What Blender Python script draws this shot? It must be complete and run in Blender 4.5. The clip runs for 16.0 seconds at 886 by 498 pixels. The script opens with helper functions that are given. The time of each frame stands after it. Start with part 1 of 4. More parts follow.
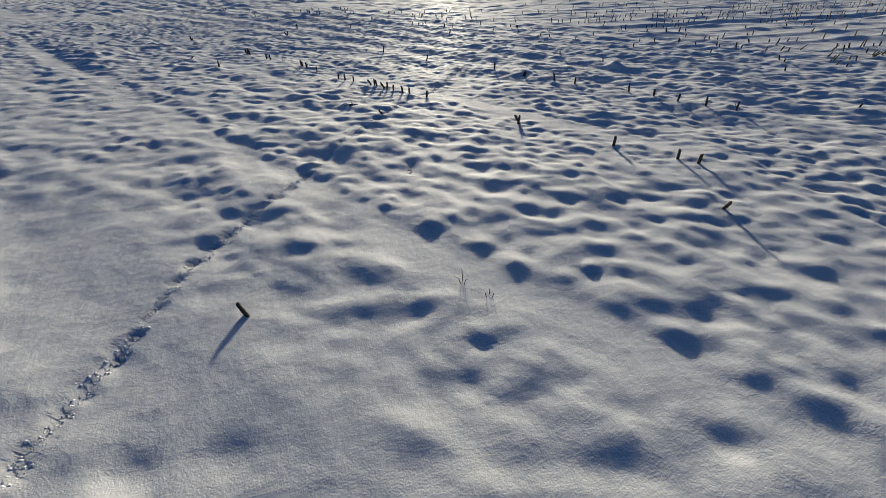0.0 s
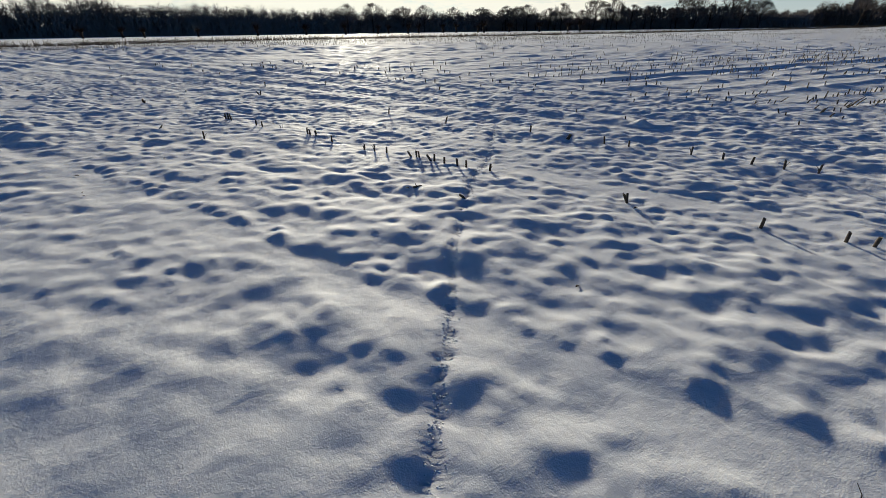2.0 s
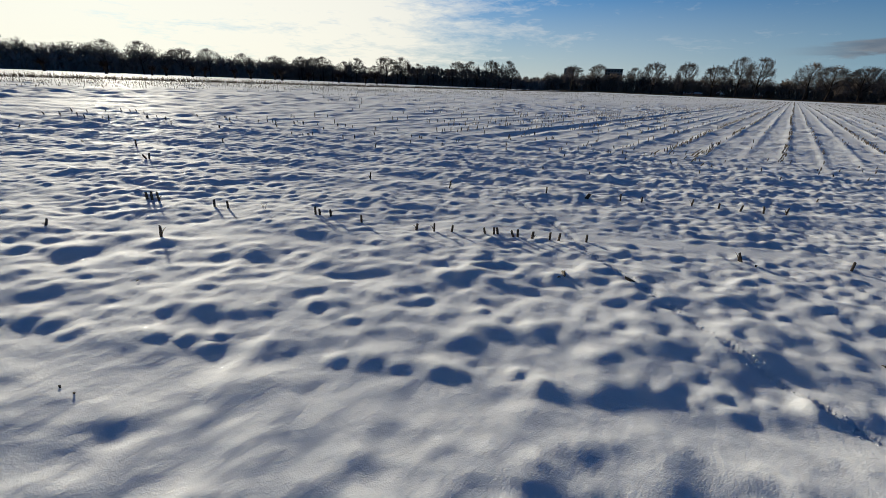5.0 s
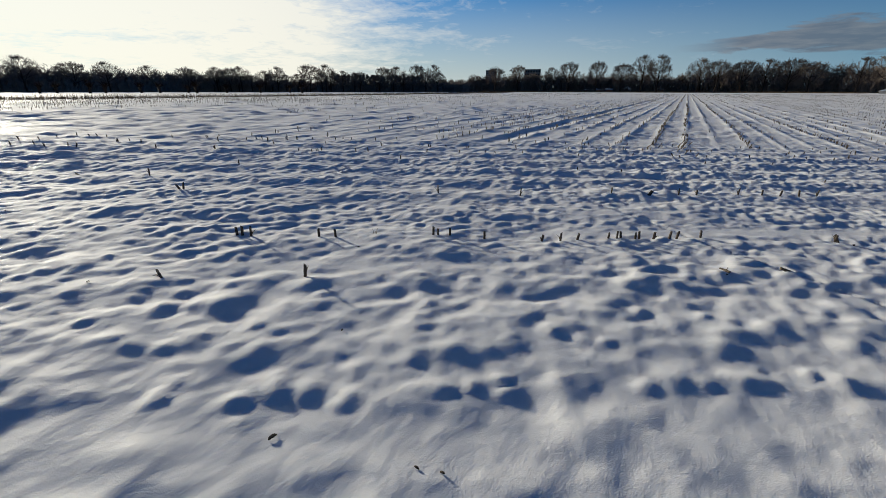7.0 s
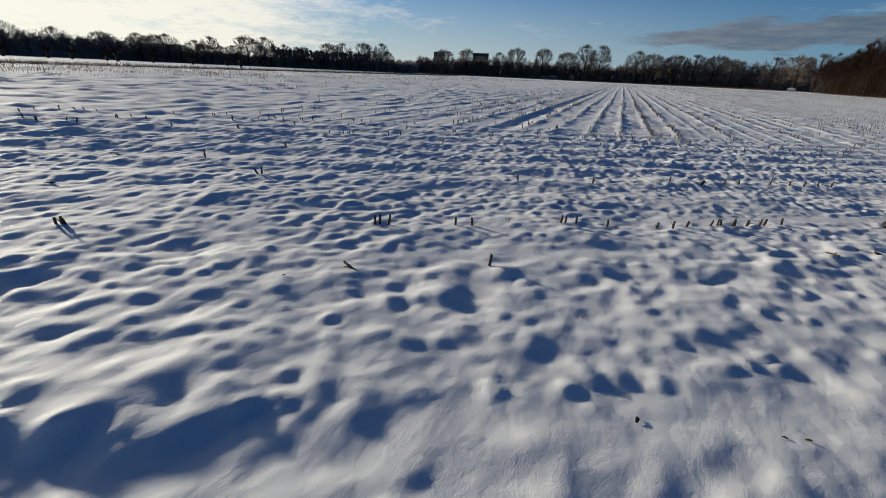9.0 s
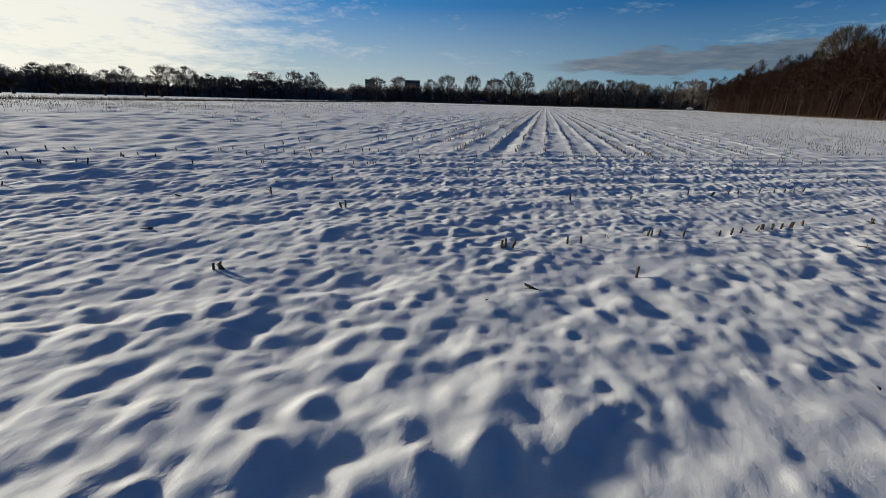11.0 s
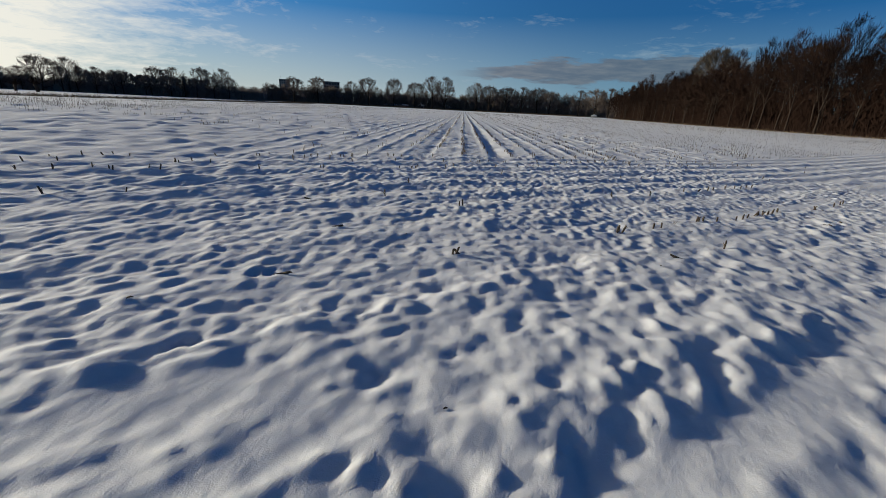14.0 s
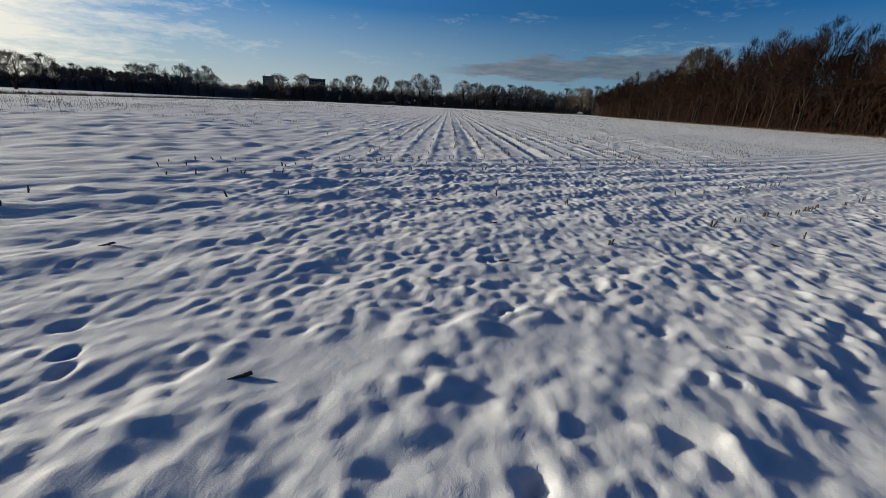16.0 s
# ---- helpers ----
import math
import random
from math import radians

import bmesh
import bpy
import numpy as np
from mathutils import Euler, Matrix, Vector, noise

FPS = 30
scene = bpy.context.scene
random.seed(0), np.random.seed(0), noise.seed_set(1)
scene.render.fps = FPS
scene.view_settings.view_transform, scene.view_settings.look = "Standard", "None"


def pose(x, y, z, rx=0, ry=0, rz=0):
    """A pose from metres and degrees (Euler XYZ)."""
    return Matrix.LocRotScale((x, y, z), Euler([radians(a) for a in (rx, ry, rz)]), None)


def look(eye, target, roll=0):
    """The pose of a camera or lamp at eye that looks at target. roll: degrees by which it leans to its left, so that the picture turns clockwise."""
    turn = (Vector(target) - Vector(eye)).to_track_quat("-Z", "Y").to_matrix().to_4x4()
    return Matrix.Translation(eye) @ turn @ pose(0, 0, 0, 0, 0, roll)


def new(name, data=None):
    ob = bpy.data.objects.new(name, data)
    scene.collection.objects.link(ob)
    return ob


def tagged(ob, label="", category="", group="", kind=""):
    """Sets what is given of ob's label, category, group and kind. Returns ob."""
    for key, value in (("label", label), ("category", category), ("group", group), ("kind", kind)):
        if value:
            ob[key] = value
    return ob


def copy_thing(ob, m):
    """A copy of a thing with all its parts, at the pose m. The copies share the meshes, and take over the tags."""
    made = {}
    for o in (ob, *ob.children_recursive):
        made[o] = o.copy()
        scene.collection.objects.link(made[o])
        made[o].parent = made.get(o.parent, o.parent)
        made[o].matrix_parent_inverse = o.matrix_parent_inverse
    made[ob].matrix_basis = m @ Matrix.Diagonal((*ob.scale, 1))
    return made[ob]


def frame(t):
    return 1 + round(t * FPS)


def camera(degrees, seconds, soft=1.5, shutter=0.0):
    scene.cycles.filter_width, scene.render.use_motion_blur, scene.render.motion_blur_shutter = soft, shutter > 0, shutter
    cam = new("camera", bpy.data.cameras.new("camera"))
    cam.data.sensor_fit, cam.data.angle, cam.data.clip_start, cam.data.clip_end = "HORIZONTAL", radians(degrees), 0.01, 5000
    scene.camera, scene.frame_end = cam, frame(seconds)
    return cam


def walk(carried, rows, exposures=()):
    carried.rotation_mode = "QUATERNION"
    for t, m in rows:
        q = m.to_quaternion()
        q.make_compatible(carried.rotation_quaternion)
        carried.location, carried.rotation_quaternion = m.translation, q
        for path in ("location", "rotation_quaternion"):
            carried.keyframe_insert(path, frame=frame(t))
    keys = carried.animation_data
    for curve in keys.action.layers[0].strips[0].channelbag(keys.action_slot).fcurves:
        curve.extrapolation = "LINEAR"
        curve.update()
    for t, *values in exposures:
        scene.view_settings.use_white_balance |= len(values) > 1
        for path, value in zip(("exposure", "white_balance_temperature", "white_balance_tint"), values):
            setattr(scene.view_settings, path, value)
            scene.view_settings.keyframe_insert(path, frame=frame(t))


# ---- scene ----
cam = camera(95.1, 16.0, soft=0.7)
PATH = [
    (0, (6.007, -0.094, 1.057), (4.385, 0.303, -0.045), -1.3),
    (0.5, (5.656, -0.316, 1.115), (4.034, 0.235, 0.082), 0.8),
    (1, (5.349, -0.609, 1.14), (3.781, 0.13, 0.143), 1.2),
    (1.5, (5.018, -0.899, 1.132), (3.422, -0.186, 0.159), -1.9),
    (2, (4.658, -1.156, 1.198), (3.057, -0.426, 0.248), -0.8),
    (2.5, (4.291, -1.435, 1.211), (2.714, -0.574, 0.333), -2.3),
    (3, (3.917, -1.68, 1.233), (2.327, -0.748, 0.457), -1.6),
    (3.5, (3.535, -1.918, 1.246), (2.006, -0.93, 0.419), -0.2),
    (3.7, (3.378, -2.028, 1.241), (1.884, -0.96, 0.451), 1.0),
    (5.8, (1.859, -3.011, 1.27), (0.847, -1.472, 0.491), 1.3),
    (6, (1.71, -3.086, 1.257), (0.695, -1.549, 0.478), 0.5),
    (6.5, (1.29, -3.26, 1.276), (0.282, -1.71, 0.513), -0.6),
    (7, (0.922, -3.506, 1.272), (0.009, -1.883, 0.543), 0.1),
    (7.5, (0.571, -3.71, 1.286), (-0.319, -2.066, 0.574), 0.8),
    (8, (0.145, -3.873, 1.288), (-0.748, -2.244, 0.545), 1.8),
    (8.5, (-0.225, -4.067, 1.267), (-0.968, -2.361, 0.536), 2.8),
    (9, (-0.564, -4.269, 1.289), (-1.232, -2.561, 0.493), 2.7),
    (9.5, (-0.995, -4.414, 1.285), (-1.644, -2.691, 0.502), 1.3),
    (9.7, (-1.151, -4.471, 1.297), (-1.766, -2.733, 0.521), 2.0),
    (11.8, (-2.544, -5.319, 1.328), (-2.732, -3.439, 0.674), 1.5),
    (12, (-2.673, -5.419, 1.365), (-2.789, -3.547, 0.67), 1.7),
    (12.5, (-3.01, -5.608, 1.35), (-3.124, -3.717, 0.71), -0.4),
    (13, (-3.37, -5.76, 1.371), (-3.486, -3.879, 0.702), 2.5),
    (13.5, (-3.749, -5.925, 1.364), (-3.793, -4.039, 0.7), 2.3),
    (14, (-4.16, -6.094, 1.362), (-4.22, -4.206, 0.706), 2.9),
    (14.5, (-4.616, -6.253, 1.392), (-4.806, -4.368, 0.752), 6.6),
    (15, (-5.081, -6.482, 1.41), (-5.257, -4.589, 0.789), 3.8),
    (15.5, (-5.475, -6.693, 1.447), (-5.592, -4.804, 0.801), 4.8),
    (16, (-5.945, -6.858, 1.467), (-5.94, -4.971, 0.802), 2.9),
]
walk(cam, [(t, look(eye, target, roll)) for t, eye, target, roll in PATH],
     exposures=((0.0, -0.05, 6560.0, 8.0), (3.0, 0.02, 6420.0, 8.0), (16.0, -0.08, 6400.0, 9.0)))

# ---- world, sun ----
SUN_AZ, SUN_EL = -76.0, 11.0  # degrees; azimuth from +Y towards +X
sun_dir = Vector((math.sin(radians(SUN_AZ)) * math.cos(radians(SUN_EL)),
                  math.cos(radians(SUN_AZ)) * math.cos(radians(SUN_EL)), math.sin(radians(SUN_EL))))
sun = new("sun", bpy.data.lights.new("sun", "SUN"))
sun.data.energy, sun.data.angle, sun.data.color = 5.0, radians(3.6), (1.0, 0.91, 0.73)
sun.matrix_world = look((0, 0, 60), Vector((0, 0, 60)) - sun_dir)

world = bpy.data.worlds.new("winter_sky")
scene.world = world
world.use_nodes = True


class Nodes:
    """Small helper for node trees."""

    def __init__(self, tree):
        self.tree = tree
        tree.nodes.clear()

    def add(self, kind, inputs=None, **props):
        n = self.tree.nodes.new(kind)
        for k, v in props.items():
            setattr(n, k, v)
        for k, v in (inputs or {}).items():
            if isinstance(v, bpy.types.NodeSocket):
                self.tree.links.new(v, n.inputs[k])
            else:
                n.inputs[k].default_value = v
        return n

    def math(self, op, a, b=0.0, clamp=False):
        return self.add("ShaderNodeMath", {0: a, 1: b}, operation=op, use_clamp=clamp).outputs[0]

    def noise(self, vec, scale, detail=4.0, rough=0.55, distortion=0.0):
        return self.add("ShaderNodeTexNoise", {"Vector": vec, "Scale": scale, "Detail": detail, "Roughness": rough,
                                               "Distortion": distortion}).outputs["Fac"]

    def ramp(self, fac, *stops):
        n = self.add("ShaderNodeValToRGB", {"Fac": fac})
        e = n.color_ramp.elements
        while len(e) < len(stops):
            e.new(0.5)
        for el, (p, c) in zip(e, stops):
            el.position = p
            el.color = (*c, 1.0) if isinstance(c, tuple) else (c, c, c, 1.0)
        return n.outputs["Color"]

    def mix(self, fac, a, b, blend="MIX"):
        n = self.add("ShaderNodeMix", data_type="RGBA", blend_type=blend)
        for k, v in ((0, fac), (6, a), (7, b)):
            if isinstance(v, bpy.types.NodeSocket):
                self.tree.links.new(v, n.inputs[k])
            else:
                n.inputs[k].default_value = (*v, 1.0) if isinstance(v, tuple) else v
        return n.outputs[2]


def build_sky():
    N = Nodes(world.node_tree)
    sky = N.add("ShaderNodeTexSky", sky_type="NISHITA", sun_disc=False, sun_elevation=radians(SUN_EL),
                sun_rotation=radians(SUN_AZ), altitude=50.0, air_density=1.0, dust_density=0.25, ozone_density=3.5)
    d = N.add("ShaderNodeTexCoord").outputs["Generated"]
    s = N.add("ShaderNodeSeparateXYZ", {0: d})
    x, y, z = s.outputs
    up = N.math("MAXIMUM", z, 0.0)
    # cloud sheet seen in perspective: direction laid onto a plane overhead
    den = N.math("ADD", up, 0.13)
    plane = N.add("ShaderNodeCombineXYZ", {0: N.math("DIVIDE", x, den), 1: N.math("DIVIDE", y, den), 2: 0.0}).outputs[0]
    near_sun = N.add("ShaderNodeVectorMath", {0: d, 1: tuple(sun_dir)}, operation="DOT_PRODUCT").outputs["Value"]
    glow = N.add("ShaderNodeMapRange", {0: near_sun, 1: 0.45, 2: 1.0, 3: 0.0, 4: 1.0}, interpolation_type="SMOOTHSTEP").outputs[0]
    sheet = N.add("ShaderNodeMapRange", {0: near_sun, 1: 0.64, 2: 0.90, 3: 0.0, 4: 1.0}, interpolation_type="SMOOTHSTEP").outputs[0]
    n1 = N.noise(plane, 0.9, 7.0, 0.6, 0.4)
    n2 = N.noise(plane, 7.0, 6.0, 0.65, 0.6)
    m = N.math("ADD", N.math("MULTIPLY", n1, 0.72), N.math("MULTIPLY", n2, 0.28))
    m = N.math("ADD", m, N.math("MULTIPLY", sheet, 0.30))
    cirrus = N.ramp(m, (0.56, 0.0), (0.78, 1.0))
    hazy = N.add("ShaderNodeMapRange", {0: z, 1: 0.0, 2: 0.30, 3: 1.75, 4: 2.35}, interpolation_type="SMOOTHSTEP").outputs[0]
    base = N.mix(1.0, sky.outputs[0], (0.42, 0.94, 1.40), "MULTIPLY")
    base = N.add("ShaderNodeVectorMath", {0: base, "Scale": hazy}, operation="SCALE").outputs[0]
    mist = N.add("ShaderNodeMapRange", {0: z, 1: 0.0, 2: 0.19, 3: 0.72, 4: 0.0}).outputs[0]
    sunward = N.add("ShaderNodeMapRange", {0: near_sun, 1: 0.0, 2: 0.85, 3: 0.0, 4: 1.0}).outputs[0]
    base = N.mix(mist, base, N.mix(sunward, (12.2, 15.6, 18.8), (22.0, 21.5, 20.0)))
    warm = N.mix(glow, (17.0, 17.5, 18.0), (30.0, 28.3, 24.0))
    c1 = N.mix(N.math("MULTIPLY", cirrus, 0.88), base, warm)
    # low bank of grey cloud over the far wood
    flat = N.add("ShaderNodeCombineXYZ", {0: N.math("MULTIPLY", x, 3.2), 1: N.math("MULTIPLY", y, 3.2), 2: N.math("MULTIPLY", z, 20.0)}).outputs[0]
    nb = N.noise(flat, 2.2, 6.0, 0.6, 0.3)
    side = N.add("ShaderNodeMapRange", {0: x, 1: -0.06, 2: 0.24, 3: 0.0, 4: 1.0}, interpolation_type="SMOOTHSTEP").outputs[0]
    heart = N.math("ADD", 0.075, N.math("MULTIPLY", side, 0.016))
    thick = N.math("ADD", 0.008, N.math("MULTIPLY", side, 0.020))
    lay = N.math("SUBTRACT", 1.0, N.math("DIVIDE", N.math("ABSOLUTE", N.math("SUBTRACT", z, heart)), thick))
    lay = N.math("ADD", N.math("MULTIPLY", lay, 0.55), N.math("MULTIPLY", N.math("SUBTRACT", nb, 0.5), 1.9))
    bank = N.ramp(lay, (0.02, 0.0), (0.22, 1.0))
    side = N.math("MULTIPLY", N.math("MULTIPLY", side, 2.5, True), N.math("SUBTRACT", 1.0, glow))
    edge = N.ramp(N.noise(flat, 5.0, 4.0), (0.40, (4.6, 5.0, 6.2)), (0.72, (8.6, 8.0, 8.2)))
    c2 = N.mix(N.math("MULTIPLY", N.math("MULTIPLY", bank, side), 0.84), c1, edge)
    # the sky deepens to a darker blue towards the zenith
    deep = N.add("ShaderNodeMapRange", {0: z, 1: 0.34, 2: 0.62, 3: 0.0, 4: 1.0}, interpolation_type="SMOOTHSTEP").outputs[0]
    c2 = N.mix(1.0, c2, N.mix(deep, (1.0, 1.0, 1.0), (0.04, 0.15, 0.31)), "MULTIPLY")
    away = N.add("ShaderNodeMapRange", {0: near_sun, 1: -0.30, 2: 0.60, 3: 1.0, 4: 0.0}, interpolation_type="SMOOTHSTEP").outputs[0]
    c2 = N.mix(1.0, c2, N.mix(away, (1.0, 1.0, 1.0), (0.55, 0.72, 0.80)), "MULTIPLY")
    c2 = N.add("ShaderNodeVectorMath", {0: c2, "Scale": 0.70}, operation="SCALE").outputs[0]
    bg = N.add("ShaderNodeBackground", {"Color": c2, "Strength": 0.05})
    out = N.add("ShaderNodeOutputWorld")
    N.tree.links.new(bg.outputs[0], out.inputs[0])


build_sky()


# ---- materials ----

def material(name, fill):
    m = bpy.data.materials.new(name)
    m.use_nodes = True
    N = Nodes(m.node_tree)
    p = N.add("ShaderNodeBsdfPrincipled")
    N.tree.links.new(p.outputs[0], N.add("ShaderNodeOutputMaterial").inputs[0])
    pos = N.add("ShaderNodeNewGeometry").outputs["Position"]
    fill(N, p, pos)
    return m


def put_in(N, p, **kw):
    for k, v in kw.items():
        k = k.replace("_", " ")
        if isinstance(v, bpy.types.NodeSocket):
            N.tree.links.new(v, p.inputs[k])
        else:
            p.inputs[k].default_value = (*v, 1.0) if isinstance(v, tuple) and len(v) == 3 and "Color" in k else v


def bump(N, height, strength, distance):
    return N.add("ShaderNodeBump", {"Height": height, "Strength": strength, "Distance": distance}).outputs[0]


def snow_look(N, p, pos):
    grain = N.noise(pos, 170.0, 1.5, 0.5)
    crust = N.noise(pos, 90.0, 3.0, 0.6)
    soft = N.noise(pos, 14.0, 2.0, 0.45)
    pit = N.noise(pos, 38.0, 2.0, 0.55)
    col = N.ramp(soft, (0.3, (0.80, 0.81, 0.83)), (0.75, (0.87, 0.872, 0.88)))
    height = N.math("ADD", N.math("ADD", N.math("MULTIPLY", grain, 0.14), N.math("MULTIPLY", pit, 0.13)), N.math("ADD", N.math("MULTIPLY", crust, 0.06), N.math("MULTIPLY", soft, 0.50)))
    flake = N.add("ShaderNodeTexVoronoi", {"Vector": pos, "Scale": 430.0}, feature="F1").outputs["Color"]
    tilt = N.add("ShaderNodeSeparateColor", {0: flake}).outputs[0]
    sparkle = N.ramp(tilt, (0.990, 0.0), (0.995, 1.0))
    put_in(N, p, Base_Color=col, Roughness=N.mix(sparkle, (0.83, 0.83, 0.83), (0.30, 0.30, 0.30)), Normal=bump(N, height, 1.0, 0.010),
           Subsurface_Weight=0.3, Subsurface_Radius=(0.9, 1.0, 1.15), Subsurface_Scale=0.012,
           Specular_IOR_Level=N.math("ADD", N.math("MULTIPLY", sparkle, 0.1), 0.88))


def stalk_look(N, p, pos):
    r = N.add("ShaderNodeObjectInfo").outputs["Random"]
    streak = N.noise(N.add("ShaderNodeVectorMath", {0: pos, 1: (900.0, 900.0, 90.0)}, operation="MULTIPLY").outputs[0], 1.0, 3.0)
    rot = N.noise(pos, 55.0, 4.0, 0.65)
    a = N.mix(r, (0.034, 0.023, 0.015), (0.075, 0.05, 0.03))
    a = N.mix(N.math("MULTIPLY", streak, 0.6), a, (0.12, 0.085, 0.05))
    a = N.mix(N.ramp(rot, (0.45, 0.0), (0.62, 0.85)), a, (0.035, 0.024, 0.018))
    put_in(N, p, Base_Color=a, Roughness=0.72, Normal=bump(N, streak, 0.5, 0.002))


def pith_look(N, p, pos):
    put_in(N, p, Base_Color=N.ramp(N.noise(pos, 300.0, 3.0), (0.3, (0.12, 0.088, 0.05)), (0.7, (0.30, 0.24, 0.155))), Roughness=0.9)


def sheath_look(N, p, pos):
    n = N.noise(pos, 140.0, 4.0)
    put_in(N, p, Base_Color=N.ramp(n, (0.3, (0.09, 0.062, 0.034)), (0.7, (0.24, 0.18, 0.105))), Roughness=0.8,
           Normal=bump(N, n, 0.4, 0.002))


def bark_look(dark, light):
    def fill(N, p, pos):
        r = N.add("ShaderNodeObjectInfo").outputs["Random"]
        n = N.noise(pos, 1.4, 5.0, 0.65)
        a = N.mix(n, dark, light)
        a = N.mix(N.math("MULTIPLY", r, 0.25), a, (0.05, 0.030, 0.020))
        put_in(N, p, Base_Color=a, Roughness=0.9, Specular_IOR_Level=0.1)
    return fill


def grass_look(N, p, pos):
    isl = N.add("ShaderNodeNewGeometry").outputs["Random Per Island"]
    put_in(N, p, Base_Color=N.ramp(isl, (0.0, (0.05, 0.032, 0.017)), (0.6, (0.12, 0.08, 0.042)), (1.0, (0.22, 0.16, 0.09))), Roughness=0.85)


def plaster_look(lo, hi):
    def fill(N, p, pos):
        n = N.noise(pos, 0.6, 5.0)
        put_in(N, p, Base_Color=N.mix(n, lo, hi), Roughness=0.85)
    return fill


def glass_look(N, p, pos):
    put_in(N, p, Base_Color=(0.02, 0.028, 0.035), Roughness=0.12, Specular_IOR_Level=0.3)


SNOW = material("snow", snow_look)
STALK = material("maize_stalk", stalk_look)
PITH = material("maize_pith", pith_look)
SHEATH = material("maize_leaf", sheath_look)
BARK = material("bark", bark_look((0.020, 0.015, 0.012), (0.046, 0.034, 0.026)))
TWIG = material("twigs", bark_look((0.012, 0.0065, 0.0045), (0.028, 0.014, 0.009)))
# far wood and hedge twigs lightened: the haze of distance put into their colour
HAZED_TWIG = material("hazed_grey_twigs", bark_look((0.17, 0.145, 0.13), (0.27, 0.23, 0.21)))
HAZED_BROWN_TWIG = material("hazed_brown_twigs", bark_look((0.12, 0.096, 0.08), (0.21, 0.17, 0.142)))
PALE_BARK = material("pale_bark", bark_look((0.11, 0.09, 0.07), (0.20, 0.17, 0.13)))
GRASS = material("dry_grass", grass_look)


def stubble_look(N, p, pos):
    isl = N.add("ShaderNodeNewGeometry").outputs["Random Per Island"]
    put_in(N, p, Base_Color=N.ramp(isl, (0.0, (0.022, 0.015, 0.010)), (0.7, (0.05, 0.034, 0.021)), (1.0, (0.095, 0.066, 0.04))), Roughness=0.85)


STUBBLE = material("stubble", stubble_look)
CONCRETE = material("dark_concrete", plaster_look((0.085, 0.105, 0.120), (0.12, 0.145, 0.165)))
BRICK = material("brick_wall", plaster_look((0.20, 0.09, 0.05), (0.32, 0.16, 0.09)))
PALE_WALL = material("pale_wall", plaster_look((0.35, 0.33, 0.30), (0.55, 0.52, 0.48)))
GLASS = material("window_glass", glass_look)


# ---- small mesh helpers ----
def mesh_object(name, verts, faces, mat, parent=None, label="", smooth=False):
    me = bpy.data.meshes.new(name)
    me.from_pydata([tuple(v) for v in verts], [], faces)
    me.materials.append(mat)
    if smooth:
        me.shade_smooth()
    ob = new(name, me)
    if parent:
        ob.parent = parent
    if label:
        ob["label"] = label
    return ob


def part(name, bm, mat, parent=None, label="", smooth=False):
    me = bpy.data.meshes.new(name)
    bm.to_mesh(me)
    bm.free()
    me.materials.append(mat)
    if smooth:
        me.shade_smooth()
    ob = new(name, me)
    if parent:
        ob.parent = parent
    if label:
        ob["label"] = label
    return ob


class Tubes:
    """Collects tapered tubes along bent lines into one list of corners and faces."""

    def __init__(self):
        self.v, self.f = [], []

    def tube(self, pts, radii, sides=4, cap=False):
        start = len(self.v)
        for i, (p, r) in enumerate(zip(pts, radii)):
            a = pts[max(i - 1, 0)]
            b = pts[min(i + 1, len(pts) - 1)]
            way = (b - a).normalized()
            side = way.orthogonal().normalized()
            other = way.cross(side)
            for k in range(sides):
                t = 2 * math.pi * k / sides
                self.v.append(p + (side * math.cos(t) + other * math.sin(t)) * r)
        for i in range(len(pts) - 1):
            for k in range(sides):
                a, b = start + i * sides + k, start + i * sides + (k + 1) % sides
                self.f.append((a, b, b + sides, a + sides))
        if cap:
            self.f.append(tuple(start + (len(pts) - 1) * sides + k for k in range(sides)))


# ---- the snow field ----
ROW_ANG = radians(34.0)  # the rows of the headland run at this angle to the main rows' normal
CU, SU = math.cos(ROW_ANG), math.sin(ROW_ANG)


def to_uv(x, y):
    return x * CU + y * SU, -x * SU + y * CU


def to_xy(u, v):
    return u * CU - v * SU, u * SU + v * CU


def graded(lo, hi, step, grow_lo, grow_hi, far):
    mid = np.arange(lo, hi, step)
    out, a, s = [], mid[-1], step
    while a < far:
        s *= grow_hi
        a += s
        out.append(a)
    back, a, s = [], mid[0], step
    while a > -far:
        s *= grow_lo
        a -= s
        back.append(a)
    return np.concatenate([np.array(back[::-1]), mid, np.array(out)])


def columns():
    """Places of the mesh lines across the field: close together near by, wider far off."""
    out = list(np.arange(-8.4, 6.7, 0.0245))
    for sign in (-1, 1):
        a, step = (out[0] if sign < 0 else max(out)), 0.0245
        side = []
        while abs(a) < 1600:
            step = min(step * 1.05, 0.16) if abs(a) < 40 else step * 1.08
            a += sign * step
            side.append(a)
        out = side[::-1] + out if sign < 0 else out + side
    return np.array(out)


GX = columns()
GV = graded(-3.8, 0.5, 0.0245, 1.07, 2.0, 1600.0)
GV = np.concatenate([GV[GV < 0.49], [v for v in graded(0.5, 4.6, 0.033, 2.0, 1.0165, 1600.0) if v > 0.49]])
X2, V2 = np.meshgrid(GX, GV)
Y2 = (V2 + X2 * SU) / CU
U2 = X2 * CU + Y2 * SU
rng = np.random.default_rng(7)


